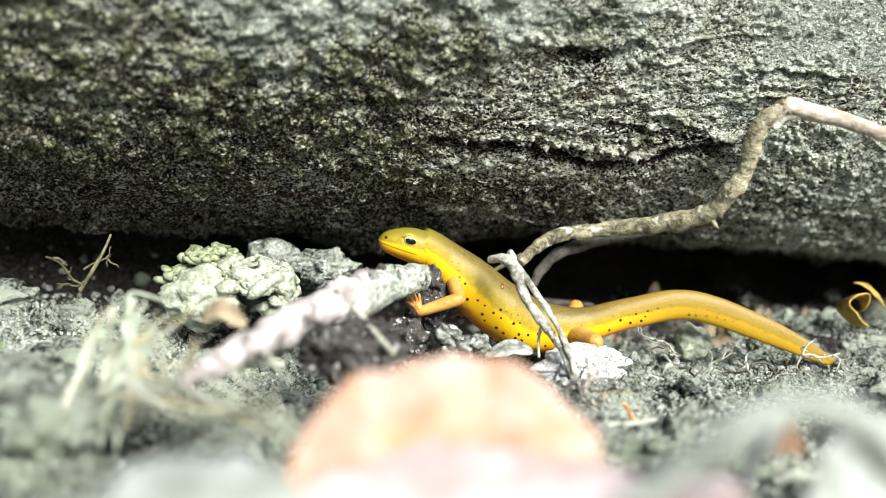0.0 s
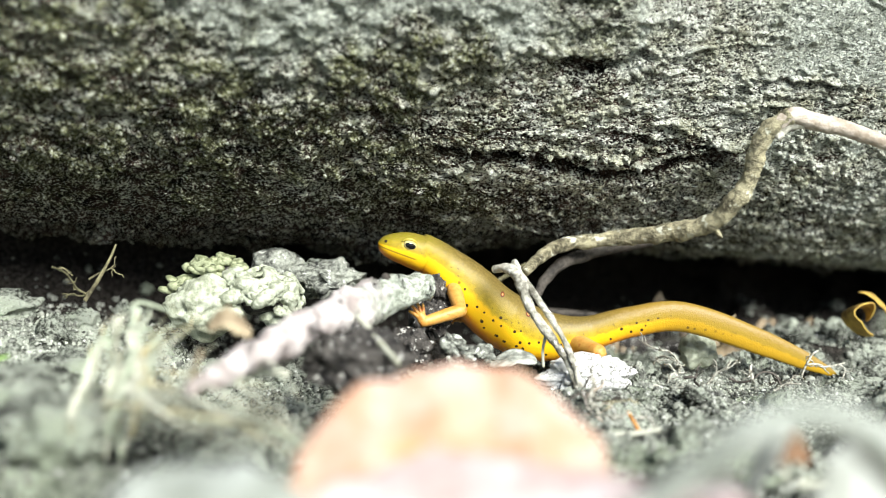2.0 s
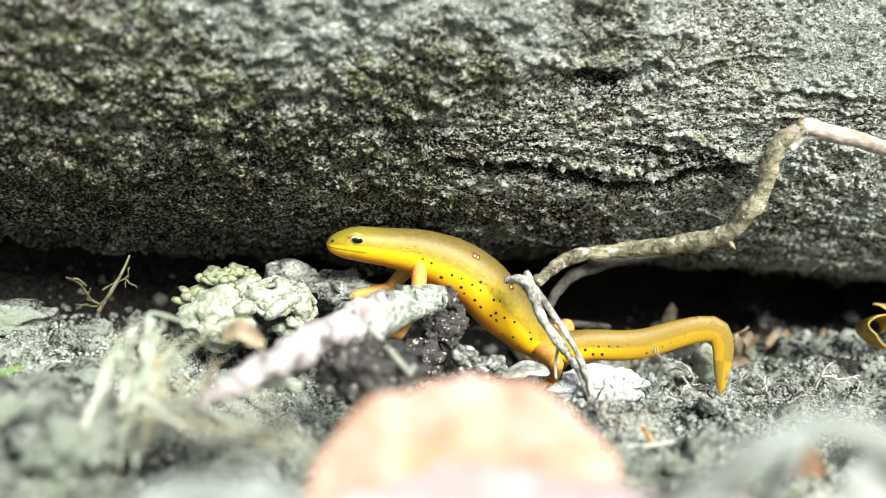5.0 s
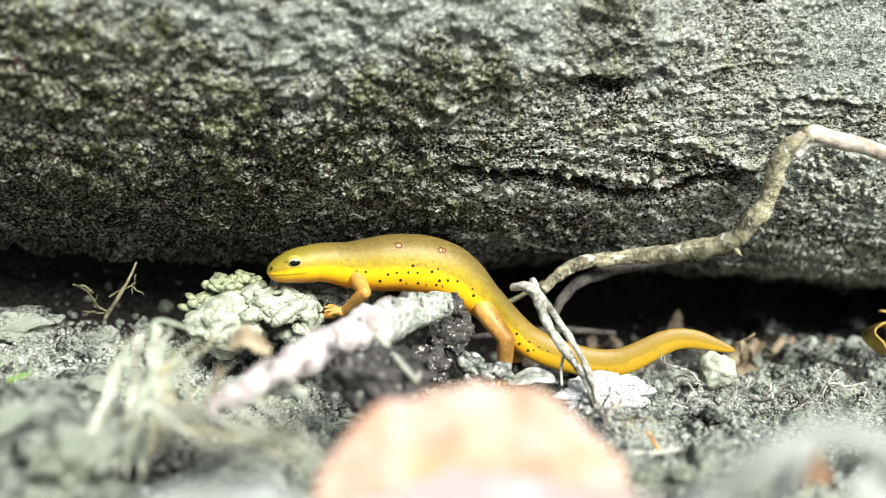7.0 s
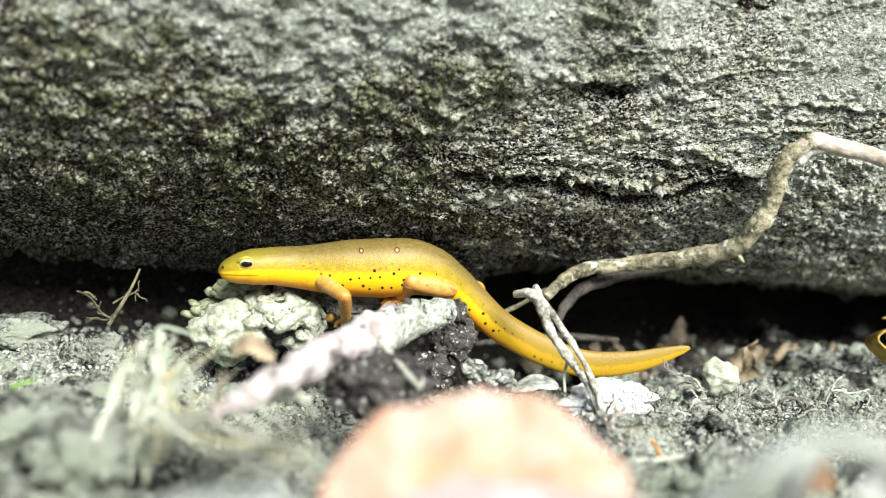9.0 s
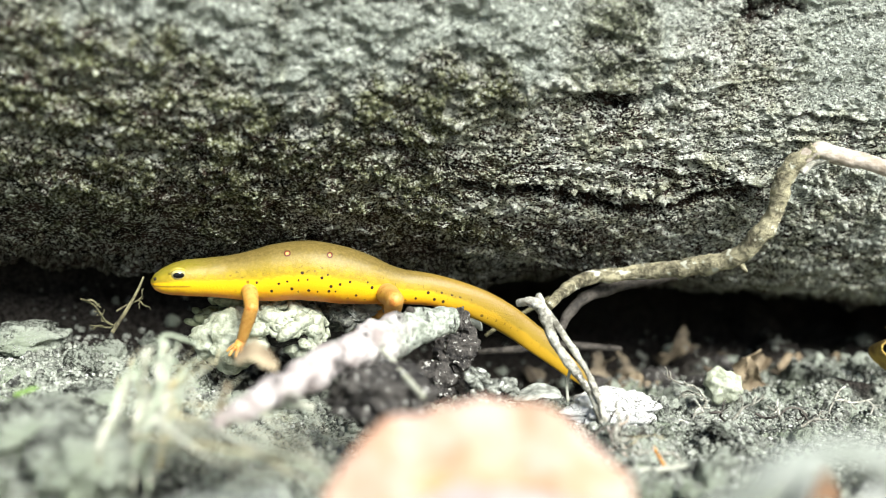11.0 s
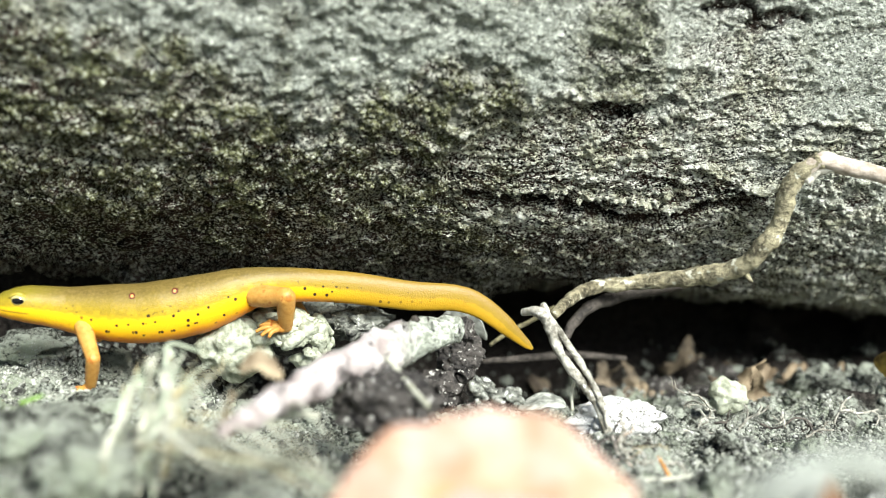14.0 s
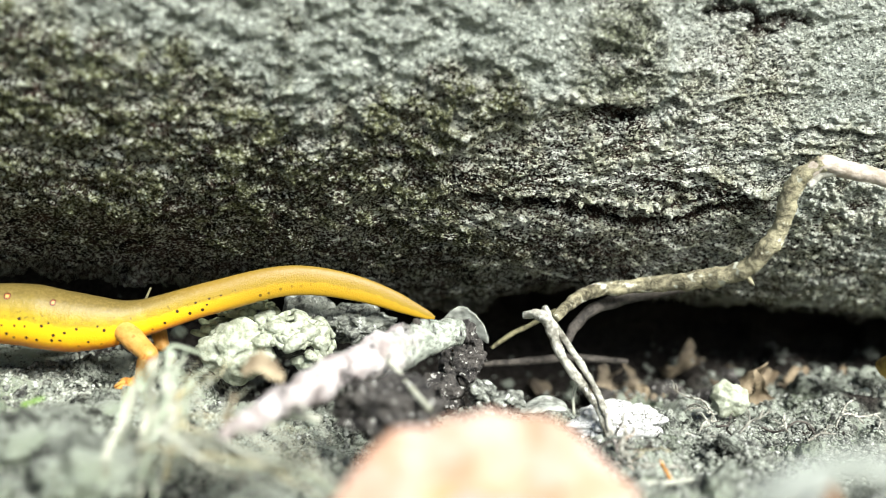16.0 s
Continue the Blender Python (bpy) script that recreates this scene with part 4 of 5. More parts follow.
leaf_thing("curled_leaf", "narrow ochre dead leaf standing in the dark hollow", "leaf",
           sheet("ochre_blade", lambda v: oval(v, 2.0, 0.5), lambda u, v: (5.5 * v + 0.4 * u, u * 0.7, -5.5 * v * v + 1.6 * v), YELLOW_LEAF, 0.25, 16, 505), (69.5, 9.0, 11.0))
for k, (p, size, lean) in enumerate((((46.5, 14.0, 6.8), 6.5, 0.5), ((49.3, 12.0, 6.7), 5.0, -0.4), ((40.8, 38.0, 6.5), 6, 0.3), ((31.5, 36.0, 5.2), 5, -0.5), ((24.3, 32.0, 5.3), 5, 0.2), ((44.1, 16.0, 4.3), 3.4, -0.8), ((25.0, 34.0, 4.8), 4.5, 0.7))):
    leaf_thing("shredded_leaf", "shredded tan dead leaf in the hollow below the log", "leaf",
               sheet("tan_shred", lambda v: size * 0.45 * (1.05 - v) ** 0.8, lambda u, v: (u * (1 + 0.3 * math.sin(9 * v)) + lean * size * v * v, 1.6 * math.sin(4 * v + k) + 0.12 * u * u, size * 1.3 * v - size * 0.4 + 0.4 * math.sin(2 * u + k)), TAN_LEAF if k < 2 else BROWN_LEAF, 0.25, 18, 510 + k, 0.35), (p[0], p[1], z_at(p[0], p[1]) + 0.3 * size))
def hollow_litter():
    rng = np.random.default_rng(58)
    for k in range(26):
        x = rng.uniform(4, 78)
        y = rng.uniform(14, 34) + 0.25 * x
        size = rng.uniform(2.2, 4.8)
        lean, tilt, bend = rng.uniform(-0.6, 0.6), rng.uniform(0.3, 1.2), rng.uniform(-0.25, 0.25)
        leaf_thing("litter_leaf", "crumpled brown dead leaf in the dark hollow", "leaf",
                   sheet("litter_blade", lambda v: oval(v, size * 0.5, 0.5), lambda u, v: (u + lean * size * v, size * (1 - tilt * 0.5) * v + bend * u * u, size * tilt * v + 0.4 * math.sin(3 * u + k) - 0.3 * size * v * v),
                         (BROWN_LEAF, BROWN_LEAF, TAN_LEAF)[k % 3], 0.2, 12, 540 + k, 0.25), (x, y, z_at(x, y) - 0.3))
    for k in range(16):
        x = rng.uniform(-4, 76)
        y = rng.uniform(10, 26) + 0.25 * x
        size = rng.uniform(1.2, 2.8)
        clod("dark_clod", "dark gritty clod of soil in the hollow", "clod", (x, y, z_at(x, y) + 0.3 * size), (size * 1.2, size, size * 0.8), 580 + k, GRIT, 3, 0.5, 2.2)


hollow_litter()
leaf_thing("leaf_scrap", "brown crumpled scrap of dead leaf", "leaf scrap",
           sheet("brown_scrap", lambda v: oval(v, 1.9, 0.4), lambda u, v: (4.8 * v - 2.4, u * 0.5, 1.0 * math.sin(4 * v) + 0.5 * u), TAN_LEAF, 0.25, 16, 520, 0.3), (-24.0, -47.0, 17.5))
leaf_thing("leaf_scrap", "brown crumpled scrap of dead leaf", "leaf scrap",
           sheet("brown_scrap", lambda v: oval(v, 1.6, 0.4), lambda u, v: (1.6 * v, u * 0.5, 3.4 * v - 1.4 + 0.5 * u), TAN_LEAF, 0.25, 16, 521, 0.3), (-26.9, -54.0, 14.2))
leaf_thing("green_leaflet", "tiny fresh green leaflet on the soil", "leaf",
           sheet("green_bit", lambda v: oval(v, 1.2), lambda u, v: (3 * v, u, 0.8 * v), GREEN, 0.2, 10, 522), (-54.9, -40.0, 11.6))
tagged(loose_stem("grass_blade", "arching grey-green dead grass blade close by", "grass", [(11.1, -96.0, 16.3), (14.8, -97.0, 19.6), (17.3, -98.0, 22.0), (19.5, -98.0, 23.1), (21.7, -98.0, 23.1), (24.5, -97.0, 21.3), (27.1, -96.0, 18.4)], [1.2, 1.5, 1.6, 1.6, 1.6, 1.6, 1.5], BLADE, 523, rough=0.12, flat=0.6), "arching grey-green dead grass blade close by")
leaf_thing("leaf_scrap", "small rust-brown scrap of dead leaf", "leaf scrap",
           sheet("rust_scrap", lambda v: oval(v, 1.8, 0.4), lambda u, v: (3.5 * v - 1.7, u * 0.4, 1.5 * math.sin(3 * v) + 0.9 * u), RUST, 0.25, 12, 525, 0.2), (31.3, -66.0, 9.0))


def dry_grass():
    rng = np.random.default_rng(77)
    # broad papery blades standing, broad blades lying, then fine hairs: root, middle, tip, count, half width, scatter
    bunches = (([(-35.2, -54.0, 7.1), (-35.3, -52.0, 11.4), (-35.1, -48.0, 16.0), (-34.7, -46.0, 18.2)], 10, (0.22, 0.6), 1.7), ([(-33.1, -50.0, 9.6), (-32.4, -48.0, 12.3), (-34.0, -44.0, 15.8), (-33.4, -42.0, 17.4)], 6, (0.5, 0.9), 1.2), ([(-31.0, -58.0, 13.2), (-24.8, -60.0, 12.1), (-18.8, -62.0, 10.6), (-13.1, -64.0, 8.6)], 9, (0.5, 0.9), 1.6),
               ([(-31.2, -52.0, 12.1), (-26.2, -50.0, 12.2), (-22.0, -52.0, 12.2), (-18.0, -54.0, 11.0)], 6, (0.4, 0.8), 1.5), ([(-35.2, -53.0, 7.4), (-34.3, -50.0, 12.1), (-32.9, -46.0, 15.0), (-30.2, -44.0, 17.2)], 22, (0.08, 0.22), 2.2), ([(-35.2, -56.0, 10.8), (-29.1, -57.0, 11.2), (-22.5, -58.0, 10.4), (-15.9, -60.0, 8.8)], 20, (0.08, 0.22), 2.6))
    for line, count, wide, loose in bunches:
        for k in range(count):
            shift = rng.normal(0, loose, 3) * (1, 1.2, 0.3)
            pts = [np.array(p) + shift + rng.normal(0, 0.75 * loose, 3) * (1, 1, 0.6) for p in line]
            w = rng.uniform(*wide)
            loose_stem("dry_grass_blade", "pale papery dry grass blade in a tangle" if w > 0.35 else "thin pale dry grass blade in a tangle", "grass", pts, [w * 0.7, w, w * 0.8, w * 0.3],
                       (STRAW, PAPER, STRAW, HAY)[k % 4], 600 + k, "tangle of dry grass", 0.15, 0.22)
    arch = [(-38.2, -40.0, 8.7), (-36.9, -40.0, 17.0), (-36.3, -40.0, 18.8), (-32.8, -39.0, 17.6)]
    loose_stem("dry_grass_blade", "bent pale dry grass blade", "grass", arch, [0.45, 0.5, 0.5, 0.3], PAPER, 640, "tangle of dry grass", 0.15, 0.6)


dry_grass()
for k, (pts, r, material) in enumerate((
        ([(27.9, -74.0, 14.6), (27.4, -72.0, 11.3), (26.1, -70.0, 7.3)], 0.8, WHITE_LEAF),
        ([(27.8, -71.0, 11.8), (26.9, -70.0, 9.9)], 0.5, WHITE_LEAF),
        ([(34.4, -60.0, 4.5), (36.7, -60.0, 4.3), (38.9, -60.0, 4.7)], 0.4, STRAW),
        ([(32.4, -62.0, 6.7), (32.6, -62.0, 5.3)], 0.35, STRAW),
        ([(-23.5, -40.0, 10.6), (-18.5, -41.0, 10.5)], 0.45, STRAW))):
    loose_stem("pale_stalk", "pale dry plant stalk on the soil", "stalk", pts, [r, r, r * 0.7], material, 660 + k)


# ---- the newt ----
REST = 80.6
AT = [0, 0.5, 1.5, 3, 5, 8, 11, 14, 18, 24, 29, 33, 36, 39, 45, 52, 60, 68, 75, 79.5, 80.6]
TALL = [0.25, 1.15, 1.8, 2.35, 2.7, 2.9, 3.2, 3.7, 4.3, 4.6, 4.4, 3.8, 3.1, 2.7, 2.5, 2.45, 2.3, 2.0, 1.45, 0.7, 0.25]
WIDE = [0.3, 1.4, 2.2, 2.9, 3.25, 3.05, 3.0, 3.4, 4.0, 4.4, 4.0, 3.4, 2.7, 2.1, 1.7, 1.4, 1.1, 0.85, 0.6, 0.35, 0.15]


def body_piece(name, s0, s1, over, steps):
    """One rigid length of the body from s0 to s1 (mm behind the snout), overlapping its neighbours; local x runs to the tail."""
    mid = (s0 + s1) / 2
    ends = [s for s in (s0 - over, s0 - over / 2) if s > 0], [s for s in (s1 + over / 2, s1 + over) if s < REST]
    ss = np.array(ends[0] + list(np.linspace(s0, s1, steps)) + ends[1])
    steps = len(ss)
    sides = 36
    ang = np.linspace(0, 2 * np.pi, sides, endpoint=False)
    h, w = np.interp(ss, AT, TALL), np.interp(ss, AT, WIDE)
    tuck = 1 - 0.03 * (np.clip((s0 - ss) / over, 0, 1) + np.clip((ss - s1) / over, 0, 1))
    y = np.sign(np.cos(ang)) * np.abs(np.cos(ang)) ** 0.9
    z = np.sign(np.sin(ang)) * np.abs(np.sin(ang)) ** 0.9
    p = np.zeros((steps, sides, 3))
    p[..., 0] = ss[:, None]
    p[..., 1] = (w * tuck)[:, None] * y
    p[..., 2] = (h * tuck)[:, None] * z
    p[..., 2] -= (ramp(5 - ss, 0, 5) * 0.5)[:, None]
    rest = p.copy()
    p[..., 0] -= mid
    skin = p.copy()
    skin[..., 1] = w[:, None] * y
    skin[..., 2] = h[:, None] * z
    along = np.gradient(skin, ss, axis=0)
    turn = np.roll(skin, -1, 1) - np.roll(skin, 1, 1)
    nor = np.cross(along, turn)
    nor /= np.linalg.norm(nor, axis=2)[..., None] + 1e-9
    verts = p.reshape(-1, 3) * MM
    faces = [(k * sides + j, (k + 1) * sides + j, (k + 1) * sides + (j + 1) % sides, k * sides + (j + 1) % sides) for k in range(steps - 1) for j in range(sides)]
    last = (steps - 1) * sides
    faces += [tuple(range(sides)), tuple(range(last + sides - 1, last - 1, -1))]
    me = mesh_from(name, verts, faces, SKIN)
    me.attributes.new("rest", "FLOAT_VECTOR", "POINT").data.foreach_set("vector", (rest.reshape(-1, 3) * MM).astype(np.float32).reshape(-1))
    put_values(me, "girth", np.tile(z, steps))
    if s0 > 0:
        me.normals_split_custom_set_from_vertices([tuple(v) for v in nor.reshape(-1, 3)])
    return me, mid


def limb(name, length, r0, r1, bulge=0.12):
    """A leg's length along local x from its upper joint, rounded at both joints."""
    xs = [-0.92 * r0, -0.7 * r0, 0, length * 0.35, length * 0.7, length, length + 0.7 * r1, length + 0.92 * r1]
    rs = [0.35 * r0, 0.72 * r0, r0, r0 * (1 + 0.5 * bulge), (r0 + r1) / 2, r1, 0.72 * r1, 0.35 * r1]
    g = np.linspace(xs[0], xs[-1], 40)
    me = tube(name, [(x, 0, 0) for x in g], np.interp(g, xs, rs), LIMB, 0.05, 500, 18, 0.2, 1)
    me.transform(Matrix.Translation((xs[0] * MM, 0, 0)))
    return me


def foot(name, toes, size):
    """A small foot: a sole with splayed toes, along local x."""
    bm = bmesh.new()
    pieces = [tube("sole", [(-0.6, 0, 0), (0.6, 0, 0), (1.6, 0, -0.1)], [0.7, 0.85, 0.7], LIMB, 0.05, 500, 12, 0.2, 2, 0.75)]
    for k in range(toes):
        g = math.radians((k - (toes - 1) / 2) * 27)
        long_ = 2.45 - 0.3 * abs(k - (toes - 1) / 2)
        pieces.append(tube("toe", [(1.0, 0.6 * math.sin(g), 0), (1.1 + 0.6 * long_ * math.cos(g), 0.5 * long_ * math.sin(g) * 1.4, 0.1), (1.1 + long_ * math.cos(g), long_ * math.sin(g), -0.3)],
                           [0.36, 0.29, 0.19], LIMB, 0.08, 500, 8, 0.2, 3 + k))
    starts = [Vector((-0.6, 0, 0))] + [Vector((1.0, 0.6 * math.sin(math.radians((k - (toes - 1) / 2) * 27)), 0)) for k in range(toes)]
    for me, s in zip(pieces, starts):
        n = len(bm.verts)
        bm.from_mesh(me)
        bm.verts.ensure_lookup_table()
        bmesh.ops.translate(bm, verts=bm.verts[n:], vec=s * MM)
    bmesh.ops.scale(bm, verts=bm.verts, vec=(size, size, size))
    out = bpy.data.meshes.new(name)
    bm.to_mesh(out)
    bm.free()
    out.materials.append(LIMB)
    out.shade_smooth()
    return out


UPPER, LOWER = 6.3, 6.0
newt = thing("newt", "olive and yellow spotted newt creeping along the log", "newt")
BODY = []


def build_newt():
    cuts = [0, 7.0] + list(np.linspace(7.0, 37.0, 21)[1:]) + list(np.linspace(37.0, REST, 27)[1:])
    for k, (a, b) in enumerate(zip(cuts[:-1], cuts[1:])):
        name = "head" if k == 0 else "trunk_segment" if b <= 37.01 else "tail_segment"
        me, mid = body_piece(name, a, b, 0.6, 26 if k == 0 else 5)
        ob = part(name, me, newt, "olive-topped head with yellow jaw" if k == 0 else "")
        BODY.append((ob, a, b, mid))
    head, mid = BODY[0][0], BODY[0][3]
    v, f = ico(4)
    for side in (-1, 1):
        eye = part("eye", mesh_from("eyeball", v * np.array((1.05, 0.66, 0.80)) * MM, f, EYE), head, "glossy gold-rimmed eye with dark bar pupil",
                   pose((4.3 - mid) * MM, side * 2.8 * MM, 0.8 * MM, side * -4, 0, 0))
        part("eyelid", tube("lid", [(-1.3, 0, 0.1), (-0.7, side * 0.22, 0.68), (0.3, side * 0.26, 0.80), (1.2, 0, 0.25)], [0.15, 0.28, 0.28, 0.15], SKIN_PLAIN, 0.1, 500, 8, 0.2, 4), head, "olive eyelid",
             pose((4.3 - 1.35 - mid) * MM, side * 2.62 * MM, 0.95 * MM))
        part("nostril", mesh_from("nostril_pit", v * 0.24 * MM, f, PUPIL), head, "small dark nostril", pose((0.8 - mid) * MM, side * 1.52 * MM, 0.1 * MM))


SKIN_PLAIN = plain("newt_olive_skin", (0.30, 0.24, 0.03), (0.42, 0.34, 0.05), 1500, roughness=0.42, bump=0.3, depth=0.0001)
PUPIL = plain("dark_pit", (0.01, 0.008, 0.005), (0.03, 0.02, 0.01), 1500)
build_newt()
LEGS = {}
for legname, toes, r in (("front", 4, 0.98), ("hind", 5, 1.36)):
    for side in ("near", "far"):
        LEGS[legname, side] = (part(legname + "_upper_leg", limb("upper", UPPER, r * 1.15, r), newt, "orange-yellow upper leg"), part(legname + "_lower_leg", limb("lower", LOWER, r, r * 0.75, 0), newt, "orange-yellow lower leg"),
                               part(legname + "_foot", foot("foot", toes, 0.92 if toes == 4 else 1.25), newt, "orange foot with splayed toes"))

STRIDES = []


def stride(t, spine, far, front, hind):
    """At t seconds, in mm: the body's centre line from snout to tail tip; the ankles of the far front and far hind leg; knee, ankle and toes of the near front and near hind leg."""
    STRIDES.append((t, np.array(spine), np.array(far + front + hind)))


stride(0, [(-9.6, -4.3, 21.1), (-3.4, -3.1, 19.6), (2.3, -1.9, 15.1), (8.4, -0.7, 9.4), (14.5, 0.0, 6.0), (21.9, 0.0, 6.0), (30.4, 0.0, 8.1), (39.8, 0.0, 9.3), (51.9, 0.0, 5.2), (63.8, 0.0, -0.5)],
       [(4.2, 2.4, 7.8), (20.0, 4.0, 3.3)],
       [(2.4, -10.6, 12.4), (-3.3, -11.1, 10.6), (-4.9, -10.7, 13.5)], [(23.2, -7.8, 5.2), (22.8, -4.2, 0.5), (24.1, -7.2, 0.0)])
stride(1, [(-10.5, -4.5, 21.5), (-4.1, -3.2, 19.9), (1.4, -2.1, 15.5), (7.4, -0.9, 9.8), (13.6, 0.0, 6.2), (21.0, 0.0, 5.9), (29.8, 0.0, 8.4), (38.3, 0.0, 9.2), (50.7, 0.0, 5.0), (62.5, 0.0, -0.1)],
       [(4.2, 2.4, 8.2), (20.0, 4.0, 4.0)],
       [(2.1, -10.6, 12.3), (-3.4, -12.5, 10.9), (-4.9, -12.0, 13.8)], [(23.1, -7.5, 5.3), (22.8, -3.9, 0.4), (24.1, -6.9, 0.1)])
stride(2, [(-10.3, -4.5, 22.1), (-4.0, -3.2, 20.1), (1.6, -2.1, 15.8), (7.7, -0.9, 9.7), (14.2, 0.0, 6.1), (21.5, 0.0, 6.1), (29.7, 0.0, 8.2), (38.2, 0.0, 8.9), (51.2, 0.0, 4.5), (62.7, 0.0, -0.5)],
       [(3.2, 2.2, 8.5), (19.9, 4.0, 3.6)],
       [(2.0, -10.4, 12.1), (-3.4, -12.7, 10.8), (-4.9, -12.2, 13.7)], [(23.0, -7.7, 5.0), (22.6, -4.0, 0.3), (23.9, -7.0, -0.1)])
stride(2.5, [(-11.7, -4.7, 22.7), (-5.3, -3.5, 20.9), (0.8, -2.2, 16.5), (6.9, -1.0, 10.8), (13.4, 0.0, 6.9), (20.7, 0.0, 6.6), (29.2, 0.0, 8.6), (37.1, 0.0, 9.5), (50.6, 0.0, 5.4), (62.2, 0.0, -0.6)],
       [(-1.3, 1.3, 11.6), (19.4, 4.0, 3.5)],
       [(2.2, -10.5, 13.1), (-3.2, -11.1, 10.5), (-4.6, -10.6, 13.5)], [(23.0, -7.3, 4.9), (22.4, -3.5, 0.3), (23.7, -6.5, -0.2)])
stride(3, [(-14.0, -5.2, 23.0), (-7.6, -3.9, 21.6), (-0.5, -2.5, 17.5), (5.5, -1.3, 11.5), (12.3, 0.0, 7.0), (19.6, 0.0, 6.6), (26.9, 0.0, 9.1), (33.0, 0.0, 10.2), (47.1, 0.0, 6.0), (58.9, 0.0, -1.5)],
       [(-8.5, 3.0, 14.5), (18.6, 4.0, 3.5)],
       [(1.4, -9.6, 12.5), (-3.0, -13.3, 10.8), (-4.5, -12.8, 13.7)], [(21.7, -7.4, 4.8), (21.7, -3.2, 0.5), (23.0, -6.2, 0.3)])
stride(3.5, [(-16.3, -5.7, 23.2), (-9.4, -4.3, 22.1), (-1.2, -2.6, 19.0), (4.5, -1.5, 12.7), (11.0, -0.2, 7.2), (18.3, 0.0, 5.9), (25.3, 0.0, 8.4), (31.3, 0.0, 9.8), (43.6, 0.0, 4.7), (56.9, 0.0, -0.3)],
       [(-8.6, 3.0, 14.0), (17.9, 4.0, 3.4)],
       [(0.0, -9.8, 13.7), (-1.7, -15.1, 11.3), (-3.9, -15.8, 13.6)], [(19.9, -7.7, 4.5), (20.6, -3.0, 0.8), (21.9, -6.0, 0.5)])
stride(4, [(-17.7, -5.9, 24.2), (-10.5, -4.5, 22.9), (-2.3, -2.9, 20.3), (3.7, -1.7, 14.1), (9.8, -0.4, 8.0), (17.2, 0.0, 5.1), (23.9, 0.0, 7.3), (31.7, 0.0, 8.7), (43.0, 0.0, 6.7), (48.4, 0.0, -1.1)],
       [(-10.5, -0.5, 16.0), (17.0, 4.0, 2.9)],
       [(-0.5, -8.5, 13.8), (-1.5, -14.0, 11.4), (-3.9, -15.1, 13.3)], [(18.3, -7.8, 4.3), (19.3, -3.1, 0.8), (20.6, -6.1, 0.5)])
stride(6.5, [(-26.4, -7.7, 22.1), (-19.0, -6.2, 22.2), (-13.9, -5.2, 21.5), (-5.2, -3.4, 22.1), (1.4, -2.1, 18.4), (7.4, -0.9, 11.8), (15.4, 0.0, 6.4), (23.4, 0.0, 4.4), (36.0, 0.0, 8.6), (44.1, 0.0, 2.4)],
       [(-22.9, -3.0, 12.8), (17.1, 4.0, 2.3)],
       [(-14.9, -13.5, 18.0), (-18.9, -10.4, 14.7), (-21.3, -12.3, 16.1)], [(8.4, -7.7, 8.2), (7.0, -4.2, 3.5), (4.5, -6.2, 2.7)])
stride(7, [(-29.8, -8.4, 20.9), (-22.2, -6.8, 21.6), (-16.8, -5.8, 21.1), (-8.9, -4.2, 21.2), (-2.5, -2.9, 19.5), (3.6, -1.7, 14.4), (11.6, -0.1, 7.2), (23.4, 0.0, 4.4), (34.0, 0.0, 8.4), (43.0, 0.0, 6.6)],
       [(-21.0, -2.6, 12.8), (9.1, 3.4, 4.2)],
       [(-14.6, -14.1, 18.1), (-18.0, -10.6, 14.6), (-21.0, -11.5, 15.4)], [(6.3, -5.9, 9.6), (6.2, -3.4, 4.1), (4.3, -5.9, 3.0)])
stride(7.5, [(-33.2, -9.0, 21.8), (-25.6, -7.5, 21.8), (-19.5, -6.3, 21.4), (-11.7, -4.7, 21.7), (-4.4, -3.3, 20.7), (2.1, -2.0, 15.8), (9.3, -0.5, 9.2), (21.2, 0.0, 4.6), (30.8, 0.0, 6.7), (40.1, 0.0, 7.9)],
       [(-21.1, -2.6, 13.2), (6.7, 2.9, 5.7)],
       [(-15.1, -13.3, 18.0), (-17.3, -8.8, 14.7), (-20.3, -10.3, 14.9)], [(3.4, -9.5, 13.1), (3.7, -7.4, 7.5), (2.6, -9.8, 5.5)])
stride(8, [(-36.3, -9.7, 22.3), (-29.1, -8.2, 22.5), (-21.4, -6.7, 21.8), (-13.0, -5.0, 21.9), (-6.4, -3.7, 21.3), (-1.0, -2.6, 18.4), (6.5, -1.1, 10.9), (17.7, 0.0, 5.1), (26.7, 0.0, 5.5), (36.3, 0.0, 8.1)],
       [(-21.5, -2.7, 13.2), (3.9, 2.4, 8.8)],
       [(-17.0, -13.7, 18.4), (-17.9, -9.3, 14.5), (-19.6, -12.1, 14.1)], [(-4.5, -9.9, 20.7), (-3.2, -6.1, 16.3), (-2.4, -9.2, 15.5)])
stride(8.5, [(-37.7, -9.9, 22.3), (-30.3, -8.5, 22.4), (-22.4, -6.9, 21.8), (-14.3, -5.3, 21.6), (-7.7, -3.9, 21.2), (-2.0, -2.8, 18.7), (5.8, -1.2, 11.2), (16.3, 0.0, 5.7), (26.0, 0.0, 5.6), (35.4, 0.0, 8.2)],
       [(-21.5, -2.7, 13.0), (1.8, 2.0, 10.9)],
       [(-17.8, -13.7, 18.3), (-18.3, -9.2, 14.4), (-20.2, -11.9, 14.2)], [(-7.9, -8.7, 19.5), (-9.9, -4.1, 16.2), (-11.2, -7.0, 15.3)])
